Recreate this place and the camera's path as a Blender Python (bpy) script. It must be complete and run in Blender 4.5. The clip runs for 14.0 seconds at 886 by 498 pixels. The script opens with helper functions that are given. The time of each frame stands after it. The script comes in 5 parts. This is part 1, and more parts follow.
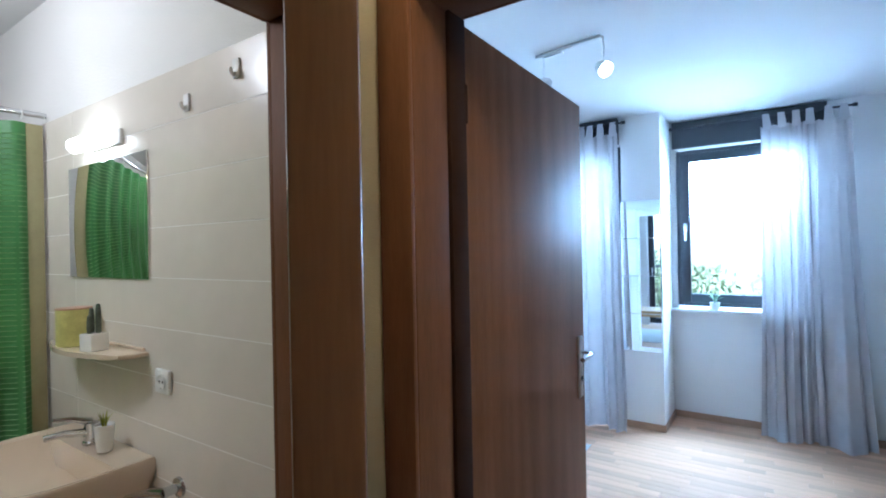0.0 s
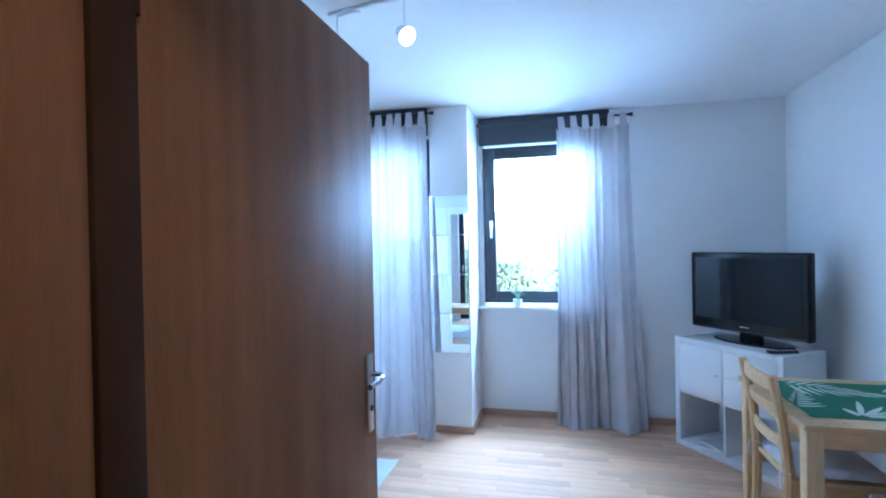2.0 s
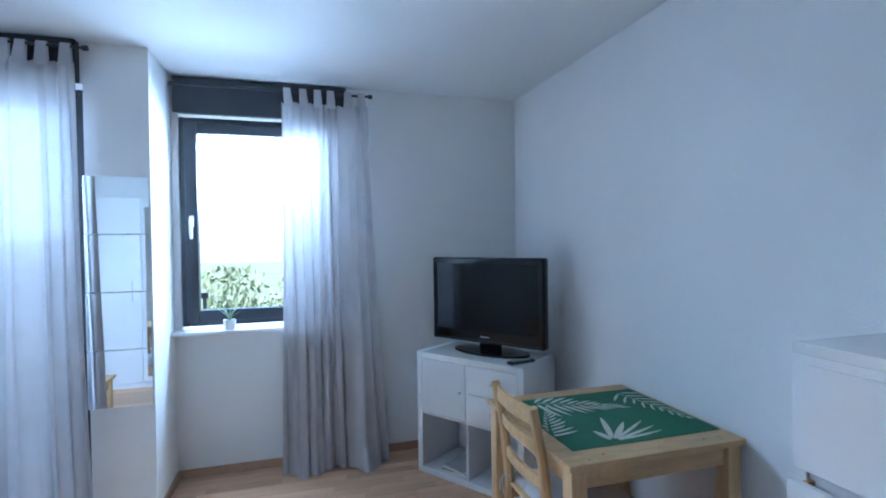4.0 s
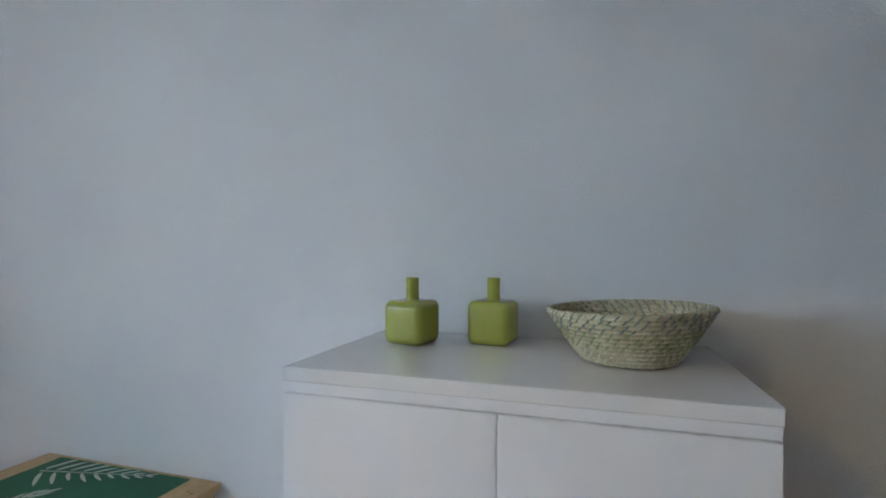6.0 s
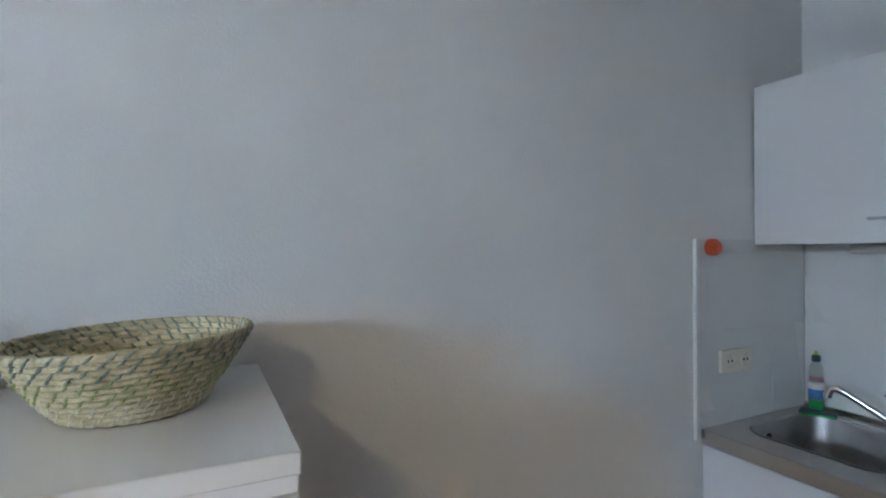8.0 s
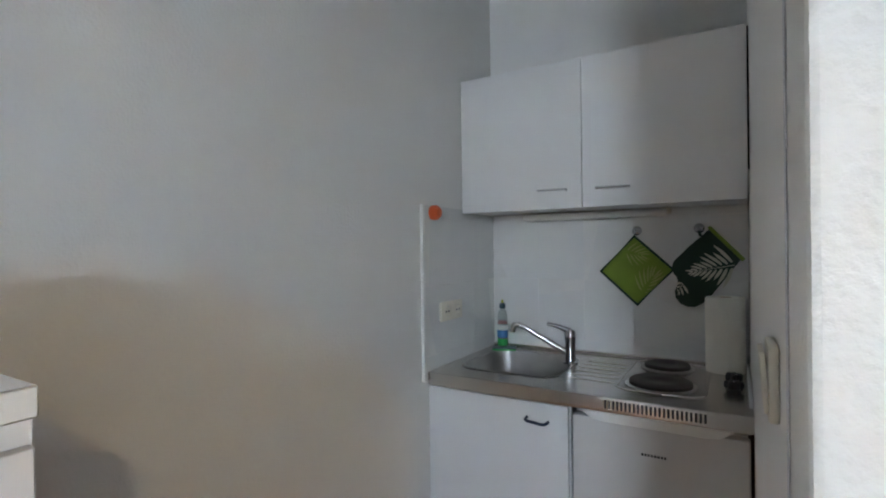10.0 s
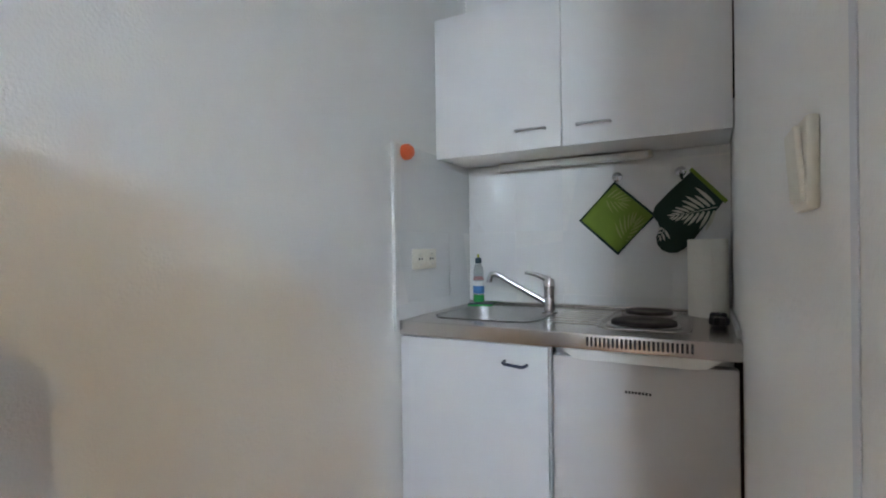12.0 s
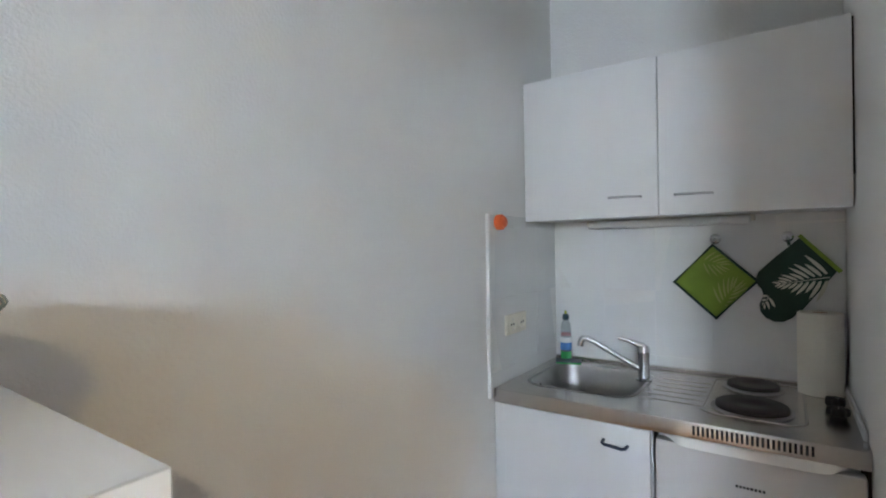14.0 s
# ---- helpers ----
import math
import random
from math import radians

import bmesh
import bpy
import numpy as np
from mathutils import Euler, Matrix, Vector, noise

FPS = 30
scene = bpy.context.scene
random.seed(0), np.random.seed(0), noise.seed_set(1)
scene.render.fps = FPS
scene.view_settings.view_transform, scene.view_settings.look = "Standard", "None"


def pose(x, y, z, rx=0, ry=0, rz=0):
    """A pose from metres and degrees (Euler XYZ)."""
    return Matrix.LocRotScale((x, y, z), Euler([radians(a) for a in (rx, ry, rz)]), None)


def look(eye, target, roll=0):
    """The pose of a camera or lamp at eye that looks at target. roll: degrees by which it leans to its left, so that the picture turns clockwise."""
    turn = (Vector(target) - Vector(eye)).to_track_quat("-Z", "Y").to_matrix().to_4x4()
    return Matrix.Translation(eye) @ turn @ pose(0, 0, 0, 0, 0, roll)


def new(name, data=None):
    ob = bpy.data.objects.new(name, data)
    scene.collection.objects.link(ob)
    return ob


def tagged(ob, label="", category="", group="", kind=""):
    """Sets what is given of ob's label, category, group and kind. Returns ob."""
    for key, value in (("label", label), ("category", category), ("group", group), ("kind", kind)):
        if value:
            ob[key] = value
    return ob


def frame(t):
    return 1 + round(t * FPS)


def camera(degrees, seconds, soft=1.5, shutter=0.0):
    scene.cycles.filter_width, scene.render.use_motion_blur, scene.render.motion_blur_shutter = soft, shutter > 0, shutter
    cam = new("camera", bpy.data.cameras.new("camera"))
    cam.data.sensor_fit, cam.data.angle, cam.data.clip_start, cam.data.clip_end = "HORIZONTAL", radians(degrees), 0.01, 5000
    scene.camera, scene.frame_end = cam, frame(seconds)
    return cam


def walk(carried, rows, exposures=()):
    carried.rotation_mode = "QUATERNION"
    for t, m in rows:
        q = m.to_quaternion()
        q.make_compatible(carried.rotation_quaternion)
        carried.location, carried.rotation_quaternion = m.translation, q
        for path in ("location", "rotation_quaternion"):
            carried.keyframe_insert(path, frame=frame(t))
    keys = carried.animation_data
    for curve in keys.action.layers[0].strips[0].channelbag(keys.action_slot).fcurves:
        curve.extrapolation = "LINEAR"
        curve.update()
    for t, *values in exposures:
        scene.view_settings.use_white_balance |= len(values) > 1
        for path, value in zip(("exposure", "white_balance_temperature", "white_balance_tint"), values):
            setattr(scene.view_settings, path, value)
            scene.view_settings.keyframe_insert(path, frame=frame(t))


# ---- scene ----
cam = camera(83.9, 14.0, soft=1.9)

PATH = [
    (0, (-1.579, -1.28, 1.473), (-2.698, 0.378, 1.473), -1.1),
    (0.5, (-1.547, -1.218, 1.471), (-2.522, 0.528, 1.465), -1.0),
    (1, (-1.549, -1.153, 1.452), (-2.439, 0.638, 1.449), -1.0),
    (1.5, (-1.596, -0.994, 1.464), (-2.313, 0.873, 1.448), -0.9),
    (2, (-1.637, -0.82, 1.455), (-2.104, 1.125, 1.438), -1.1),
    (2.2, (-1.622, -0.745, 1.448), (-2.017, 1.215, 1.428), -0.9),
    (4.3, (-1.548, 0.005, 1.473), (-0.801, 1.86, 1.437), -0.7),
    (4.5, (-1.508, 0.041, 1.472), (-0.633, 1.839, 1.435), -0.6),
    (5, (-1.41, 0.118, 1.474), (-0.163, 1.681, 1.449), -0.2),
    (5.5, (-1.308, 0.158, 1.462), (0.261, 1.398, 1.437), -0.1),
    (6, (-1.263, 0.251, 1.44), (0.649, 0.839, 1.457), 0.3),
    (6.5, (-1.183, 0.235, 1.428), (0.812, 0.359, 1.464), 0.2),
    (7, (-1.108, 0.189, 1.437), (0.87, -0.107, 1.464), 0.1),
    (7.5, (-1.05, 0.108, 1.446), (0.841, -0.542, 1.449), -0.2),
    (8, (-1.04, 0.098, 1.451), (0.758, -0.778, 1.458), -0.2),
    (8.5, (-0.992, 0.165, 1.456), (0.599, -1.047, 1.458), 0.1),
    (9, (-0.969, 0.232, 1.453), (0.351, -1.271, 1.452), -0.6),
    (11.5, (-0.933, 0.056, 1.136), (0.007, -1.709, 1.126), -0.8),
    (12, (-0.912, 0.079, 1.137), (0.03, -1.686, 1.127), -0.8),
    (12.5, (-0.891, 0.094, 1.22), (0.052, -1.67, 1.197), -0.8),
    (13, (-0.879, 0.097, 1.3), (0.062, -1.667, 1.27), -0.8),
    (13.5, (-0.873, 0.113, 1.352), (0.091, -1.64, 1.324), -0.9),
    (14, (-0.833, 0.172, 1.38), (0.311, -1.469, 1.368), -1.0),
]
EXPOSURES = [
    (0.0, 2.38, 4700, 8),
    (1.0, 2.36, 4600, 10),
    (2.2, 2.3, 4550, 11),
    (4.5, 1.77, 5350, 13),
    (5.5, 1.76, 6050, 15),
    (6.5, 1.92, 6400, 17),
    (8.0, 2.28, 6350, 16),
    (9.0, 2.42, 6650, 16),
    (10.2, 2.45, 7000, 17),
    (11.5, 2.86, 6950, 17),
    (14.0, 2.90, 7000, 17),
]
walk(cam, [(t, look(e, g, r)) for t, e, g, r in PATH], EXPOSURES)

# ---- world, sun, lamps ----
world = bpy.data.worlds.new("sky")
scene.world = world
world.use_nodes = True
sky = world.node_tree.nodes.new("ShaderNodeTexSky")
sky.sky_type = "NISHITA"
sky.sun_disc = False
sky.sun_elevation = radians(48)
sky.sun_rotation = radians(150)
background = world.node_tree.nodes["Background"]
background.inputs["Strength"].default_value = 0.15
world.node_tree.links.new(sky.outputs["Color"], background.inputs["Color"])


def lamp(name, kind, m, energy, colour, size=0.1, size_y=None, spread=180):
    data = bpy.data.lights.new(name, kind)
    data.energy, data.color = energy, colour
    if kind == "AREA":
        data.shape, data.size, data.size_y = "RECTANGLE", size, size_y or size
        data.spread = radians(spread)
    elif kind == "SUN":
        data.angle = radians(0.6)
    else:
        data.shadow_soft_size = size
    ob = new(name, data)
    ob.matrix_world = m
    return ob


DAY = (0.62, 0.82, 1.0)
lamp("sun", "SUN", look((3, -9, 12), (0, 0, 0)), 5.0, (1.0, 0.95, 0.88))
lamp("window_daylight", "AREA", look((-1.80, 3.60, 1.98), (-1.78, 2.60, 1.20)), 14.5, DAY, 0.84, 0.58, 165)
lamp("balcony_daylight", "AREA", look((-3.08, 3.47, 1.88), (-3.02, 2.47, 1.05)), 10.5, DAY, 0.78, 0.95, 165)
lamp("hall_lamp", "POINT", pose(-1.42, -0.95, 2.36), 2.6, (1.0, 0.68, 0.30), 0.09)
# unseen fill added to brighten the bathroom, besides its mirror light
lamp("bath_fill_light", "POINT", pose(-3.6, -1.4, 2.35), 4.8, (1.0, 0.84, 0.68), 0.1)
spot = lamp("ceiling_spot_beam", "SPOT", look((-2.262, 1.20, 2.318), (0, -0.30, 0.25)), 6.0, (1.0, 0.80, 0.42), 0.02)
spot.data.spot_size, spot.data.spot_blend = radians(36), 0.25

# ---- materials ----
MATS = {}


def material(name, colour, rough=0.5, metal=0.0, vary=0.06, scale=6.0, grain=0.0, grain_scale=120.0, bump=0.0,
             coat=0.0, stretch=(1, 1, 1), dark=None, trans=0.0, emit=None, strength=0.0, random_tone=0.0, ior=1.5, sheen=0.0, spec=0.5, spec_tint=1.0):
    """A surface of one colour with large soft variation, fine grain and relief."""
    m = bpy.data.materials.new(name)
    m.use_nodes = True
    nt = m.node_tree
    b = nt.nodes["Principled BSDF"]
    b.inputs["Roughness"].default_value = rough
    b.inputs["Metallic"].default_value = metal
    b.inputs["Coat Weight"].default_value = coat
    b.inputs["Coat Roughness"].default_value = 0.12
    b.inputs["Transmission Weight"].default_value = trans
    b.inputs["IOR"].default_value = ior
    b.inputs["Specular IOR Level"].default_value = spec
    b.inputs["Specular Tint"].default_value = (spec_tint, spec_tint, spec_tint, 1)
    b.inputs["Sheen Weight"].default_value = sheen
    co = nt.nodes.new("ShaderNodeTexCoord")
    mp = nt.nodes.new("ShaderNodeMapping")
    mp.inputs["Scale"].default_value = stretch
    nt.links.new(co.outputs["Object"], mp.inputs["Vector"])
    big = nt.nodes.new("ShaderNodeTexNoise")
    big.inputs["Scale"].default_value = scale
    big.inputs["Detail"].default_value = 4
    nt.links.new(mp.outputs["Vector"], big.inputs["Vector"])
    fine = nt.nodes.new("ShaderNodeTexNoise")
    fine.inputs["Scale"].default_value = grain_scale
    fine.inputs["Detail"].default_value = 3
    nt.links.new(mp.outputs["Vector"], fine.inputs["Vector"])
    ramp = nt.nodes.new("ShaderNodeMix")
    ramp.data_type = "RGBA"
    low = dark or tuple(c * (1 - vary * 2) for c in colour)
    high = tuple(min(1, c * (1 + vary)) for c in colour)
    ramp.inputs[6].default_value = (*low, 1)
    ramp.inputs[7].default_value = (*high, 1)
    add = nt.nodes.new("ShaderNodeMath")
    add.operation = "MULTIPLY_ADD"
    nt.links.new(fine.outputs["Fac"], add.inputs[0])
    add.inputs[1].default_value = grain
    nt.links.new(big.outputs["Fac"], add.inputs[2])
    shift = nt.nodes.new("ShaderNodeMath")
    shift.operation = "MULTIPLY_ADD"
    shift.inputs[1].default_value = 1.6
    shift.inputs[2].default_value = -0.3 - grain * 0.8
    shift.use_clamp = True
    nt.links.new(add.outputs[0], shift.inputs[0])
    nt.links.new(shift.outputs[0], ramp.inputs[0])
    out = ramp.outputs[2]
    if random_tone:
        info = nt.nodes.new("ShaderNodeObjectInfo")
        hsv = nt.nodes.new("ShaderNodeHueSaturation")
        rng = nt.nodes.new("ShaderNodeMapRange")
        rng.inputs["To Min"].default_value = 1 - random_tone
        rng.inputs["To Max"].default_value = 1 + random_tone
        nt.links.new(info.outputs["Random"], rng.inputs["Value"])
        nt.links.new(rng.outputs["Result"], hsv.inputs["Value"])
        nt.links.new(out, hsv.inputs["Color"])
        out = hsv.outputs["Color"]
    nt.links.new(out, b.inputs["Base Color"])
    if bump:
        bp = nt.nodes.new("ShaderNodeBump")
        bp.inputs["Strength"].default_value = bump
        bp.inputs["Distance"].default_value = 0.004
        nt.links.new(fine.outputs["Fac"], bp.inputs["Height"])
        nt.links.new(bp.outputs["Normal"], b.inputs["Normal"])
    if emit:
        b.inputs["Emission Color"].default_value = (*emit, 1)
        b.inputs["Emission Strength"].default_value = strength
    MATS[name] = m
    return m


def sheer_material(name, colour, clear, rough=0.8):
    """Thin cloth that lets light pass."""
    m = bpy.data.materials.new(name)
    m.use_nodes = True
    nt = m.node_tree
    nt.nodes.clear()
    out = nt.nodes.new("ShaderNodeOutputMaterial")
    dif = nt.nodes.new("ShaderNodeBsdfDiffuse")
    tra = nt.nodes.new("ShaderNodeBsdfTranslucent")
    hole = nt.nodes.new("ShaderNodeBsdfTransparent")
    a, c = nt.nodes.new("ShaderNodeMixShader"), nt.nodes.new("ShaderNodeMixShader")
    co = nt.nodes.new("ShaderNodeTexCoord")
    weave = nt.nodes.new("ShaderNodeTexNoise")
    weave.inputs["Scale"].default_value = 350
    big = nt.nodes.new("ShaderNodeTexNoise")
    big.inputs["Scale"].default_value = 9
    for n in (weave, big):
        nt.links.new(co.outputs["Object"], n.inputs["Vector"])
    mix = nt.nodes.new("ShaderNodeMix")
    mix.data_type = "RGBA"
    mix.inputs[6].default_value = (*(v * 0.86 for v in colour), 1)
    mix.inputs[7].default_value = (*colour, 1)
    nt.links.new(big.outputs["Fac"], mix.inputs[0])
    nt.links.new(mix.outputs[2], dif.inputs["Color"])
    nt.links.new(mix.outputs[2], tra.inputs["Color"])
    bp = nt.nodes.new("ShaderNodeBump")
    bp.inputs["Strength"].default_value = 0.15
    nt.links.new(weave.outputs["Fac"], bp.inputs["Height"])
    nt.links.new(bp.outputs["Normal"], dif.inputs["Normal"])
    a.inputs[0].default_value = 0.14
    nt.links.new(dif.outputs[0], a.inputs[1])
    nt.links.new(tra.outputs[0], a.inputs[2])
    c.inputs[0].default_value = clear
    nt.links.new(a.outputs[0], c.inputs[1])
    nt.links.new(hole.outputs[0], c.inputs[2])
    nt.links.new(c.outputs[0], out.inputs["Surface"])
    MATS[name] = m
    return m


WALL = material("wall_paint", (0.82, 0.81, 0.79), 0.9, vary=0.015, scale=2, grain=0.25, grain_scale=135, bump=0.45)
STRIP = material("wall_corner_shade", (0.66, 0.67, 0.70), 0.8, vary=0.02)
CEIL = material("ceiling_paint", (0.82, 0.82, 0.81), 0.92, vary=0.012, scale=2, grain=0.2, grain_scale=200, bump=0.2)
HALLWALL = material("hall_wallpaper", (0.72, 0.66, 0.5), 0.85, vary=0.03, scale=5, grain=0.3, grain_scale=240, bump=0.25)
WOODDARK = material("door_veneer", (0.215, 0.108, 0.060), 0.55, spec=0.028, vary=0.16, scale=1.6, grain=0.5, grain_scale=34, bump=0.03,
                    stretch=(9, 9, 0.7))
# same veneer as door_1, colour darkened for shade, glossed for the window glare
WOODSHADED = material("shaded_door_veneer", (0.13, 0.066, 0.034), 0.28, spec=0.17, vary=0.16, scale=1.6, grain=0.5, grain_scale=34, bump=0.03,
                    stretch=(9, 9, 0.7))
FRAMEDARK = material("door_frame_veneer", (0.185, 0.087, 0.043), 0.5, spec=0.12, vary=0.16, scale=1.6, grain=0.5, grain_scale=30, bump=0.03,
                     stretch=(9, 9, 0.7))
HINGE = material("tarnished_brass_hinge", (0.24, 0.14, 0.09), 0.5, 0.3, vary=0.1)
# near-black for the rubber seals, and for shade painted into gaps
SEALSHADE = material("seal_and_gap_shade", (0.04, 0.022, 0.016), 0.95, spec=0.03, spec_tint=0.4)
LAMINATE = material("floor_laminate", (0.66, 0.41, 0.25), 0.34, spec=0.35, vary=0.10, scale=2.2, grain=0.5, grain_scale=26, bump=0.02,
                    stretch=(0.9, 12, 1), random_tone=0.15)
FLOORBASE = material("floor_underlay", (0.2, 0.14, 0.09), 0.7)
SKIRT = material("skirting_wood", (0.46, 0.29, 0.18), 0.5, vary=0.1, grain=0.4, grain_scale=30, stretch=(2, 2, 9))
PINE = material("pine_wood", (0.62, 0.40, 0.19), 0.5, vary=0.13, scale=3, grain=0.5, grain_scale=20, bump=0.03, stretch=(3, 12, 12))
PINEUP = material("pine_wood_upright", (0.63, 0.41, 0.20), 0.5, vary=0.13, scale=3, grain=0.5, grain_scale=20, bump=0.03, stretch=(12, 12, 2))
KNOT = material("pine_knot", (0.22, 0.10, 0.04), 0.55)
WHITE = material("white_lacquer", (0.80, 0.80, 0.80), 0.32, vary=0.012, scale=3, grain=0.1)
WHITETOP = material("white_lacquer_top", (0.80, 0.79, 0.77), 0.22, vary=0.012, scale=3, grain=0.1, coat=0.3)
KITCHENWHITE = material("greyish_white_laminate", (0.70, 0.70, 0.71), 0.36, vary=0.015, scale=3, grain=0.1)
FRIDGEWHITE = material("greyish_white_enamel", (0.62, 0.605, 0.60), 0.34, vary=0.02, scale=3, grain=0.1)
BLACKGLOSS = material("black_gloss_plastic", (0.005, 0.005, 0.006), 0.16, vary=0.05, spec=0.35)
SCREEN = material("screen_glass", (0.002, 0.0025, 0.004), 0.07, vary=0.02, spec=0.24)
BLACKMATT = material("black_plastic", (0.02, 0.02, 0.022), 0.5, grain=0.2)
GREYMARK = material("grey_print", (0.5, 0.5, 0.52), 0.5)
ANTHRA = material("anthracite_frame", (0.035, 0.038, 0.045), 0.42, vary=0.08, grain=0.2, grain_scale=60)
CHROME = material("chrome", (0.62, 0.63, 0.65), 0.14, 1.0, vary=0.02)
STEEL = material("brushed_steel", (0.60, 0.565, 0.54), 0.27, 1.0, vary=0.05, scale=4, grain=0.2, grain_scale=60, bump=0.02)
STEELDARK = material("scuffed_steel_basin", (0.46, 0.45, 0.44), 0.42, 1.0, vary=0.1, scale=9, grain=0.3, grain_scale=120)
SATINGREY = material("satin_grey_lacquer", (0.50, 0.50, 0.51), 0.4, 0.3, vary=0.03)
NICKEL = material("satin_nickel", (0.62, 0.61, 0.6), 0.28, 1.0, vary=0.04)
MIRROR = material("mirror_glass", (0.90, 0.92, 0.92), 0.015, 1.0, vary=0.004)
LIME = material("lime_glazed_ceramic", (0.45, 0.46, 0.065), 0.26, vary=0.06, scale=14, grain=0.1, coat=0.5)
CLOTHGREEN = material("green_cloth", (0.034, 0.15, 0.075), 0.85, vary=0.08, scale=8, grain=0.5, grain_scale=420, bump=0.35)
CLOTHCREAM = material("cream_print", (0.62, 0.62, 0.52), 0.88, vary=0.06, scale=20, grain=0.5, grain_scale=420, bump=0.35)
CUSHION = material("pale_cushion_cotton", (0.66, 0.60, 0.57), 0.9, vary=0.05, grain=0.4, grain_scale=380, bump=0.3)
TILE = material("white_tile", (0.78, 0.78, 0.77), 0.008, vary=0.015, scale=7, grain=0.05, grain_scale=16, bump=0.06)
TILECREAM = material("bath_tile", (0.75, 0.70, 0.62), 0.22, vary=0.03, scale=7, grain=0.1, random_tone=0.02)
GROUT = material("grout", (0.78, 0.77, 0.75), 0.9, vary=0.06, grain=0.3)
BATHGROUT = material("white_bath_grout", (0.84, 0.82, 0.78), 0.85, vary=0.03, grain=0.2)
HEM = material("olive_curtain_hem", (0.36, 0.33, 0.17), 0.6, vary=0.1, grain=0.3, grain_scale=90)
BEIGE = material("beige_ceramic", (0.70, 0.58, 0.44), 0.14, vary=0.02, coat=0.5)
IVORY = material("ivory_plastic", (0.78, 0.74, 0.64), 0.4, vary=0.03)
PLASTICWHITE = material("white_plastic", (0.8, 0.8, 0.78), 0.4, vary=0.02)
ORANGE = material("orange_plastic", (0.75, 0.12, 0.03), 0.4, vary=0.06)
ENAMELBLACK = material("cast_iron_hotplate", (0.045, 0.032, 0.030), 0.5, vary=0.2, scale=20, grain=0.5, grain_scale=160, bump=0.1)
NAVY = material("dark_blue_handle", (0.02, 0.035, 0.08), 0.35)
PAPER = material("kitchen_paper", (0.85, 0.82, 0.74), 0.95, vary=0.03, grain=0.5, grain_scale=180, bump=0.5)
DRIED = material("woven_seagrass", (0.60, 0.55, 0.39), 0.8, vary=0.2, scale=26, grain=0.6, grain_scale=150, bump=0.5, dark=(0.34, 0.29, 0.16))
DRIEDPALE = material("pale_stitching_straw", (0.64, 0.60, 0.47), 0.8, vary=0.10, scale=30, grain=0.5, grain_scale=200, bump=0.4)
DRIEDGREEN = material("green_dyed_grass", (0.36, 0.41, 0.20), 0.8, vary=0.2, scale=22, grain=0.6, grain_scale=160, bump=0.5)
DRIEDBLUE = material("grey_blue_dyed_grass", (0.29, 0.34, 0.29), 0.8, vary=0.2, scale=22, grain=0.6, grain_scale=160, bump=0.5)
RUG = material("pale_rug", (0.66, 0.70, 0.70), 0.95, vary=0.08, scale=14, grain=0.6, grain_scale=260, bump=0.6)
LEAFPALE = material("pale_leaf", (0.30, 0.40, 0.26), 0.5, vary=0.15, scale=20)
CERAMIC = material("white_ceramic", (0.8, 0.8, 0.78), 0.2, vary=0.02, coat=0.4)
LAMPGLASS = material("lit_opal_glass", (0.9, 0.88, 0.8), 0.4, emit=(1.0, 0.88, 0.68), strength=1.9)
SPOTGLOW = material("lit_spot_bulb", (0.9, 0.9, 0.9), 0.4, emit=(0.95, 0.97, 1.0), strength=6)
CURTAIN = sheer_material("sheer_grey_curtain", (0.62, 0.60, 0.61), 0.015)
SHOWER = material("green_shower_curtain", (0.075, 0.23, 0.06), 0.4, vary=0.2, scale=3, grain=0.2, grain_scale=60)
SHOWERPALE = material("pale_green_woven_line", (0.20, 0.38, 0.12), 0.4)
GLASS = material("window_glass", (1, 1, 1), 0.0, trans=1.0, vary=0.0, ior=1.02)
ASPHALT = material("grey_ground", (0.16, 0.18, 0.10), 0.9, vary=0.2, scale=0.3, grain=0.4, grain_scale=6, bump=0.2)
BARK = material("bark", (0.12, 0.09, 0.06), 0.9, vary=0.25, scale=9, grain=0.5, bump=0.6)
FOLIAGE = material("tree_foliage", (0.14, 0.18, 0.09), 0.6, vary=0.12, scale=1.5)
CONCRETE = material("balcony_concrete", (0.45, 0.44, 0.42), 0.85, vary=0.1, grain=0.4, grain_scale=40, bump=0.2)

# ---- building helpers ----


def add_box(bm, x0, x1, y0, y1, z0, z1, r=0.0, seg=2):
    """A box between two corners, its edges rounded by r."""
    m = Matrix.LocRotScale(((x0 + x1) / 2, (y0 + y1) / 2, (z0 + z1) / 2), None, (abs(x1 - x0), abs(y1 - y0), abs(z1 - z0)))
    made = bmesh.ops.create_cube(bm, size=1.0, matrix=m)
    if r:
        edges = {e for v in made["verts"] for e in v.link_edges}
        bmesh.ops.bevel(bm, geom=list(edges), offset=r, segments=seg, profile=0.5, affect="EDGES")
    return bm


def box(x0, x1, y0, y1, z0, z1, r=0.0, seg=2):
    return add_box(bmesh.new(), x0, x1, y0, y1, z0, z1, r, seg)


def add_lathe(bm, outline, steps=32, m=None):
    """A turned body from (radius, height) points."""
    rings = []
    for rad, z in outline:
        ring = []
        for i in range(steps):
            a = 2 * math.pi * i / steps
            p = Vector((rad * math.cos(a), rad * math.sin(a), z))
            ring.append(bm.verts.new(m @ p if m else p))
        rings.append(ring)
    for a, b in zip(rings, rings[1:]):
        for i in range(steps):
            j = (i + 1) % steps
            bm.faces.new((a[i], a[j], b[j], b[i]))
    bm.faces.new(list(reversed(rings[0])))
    bm.faces.new(rings[-1])
    return bm


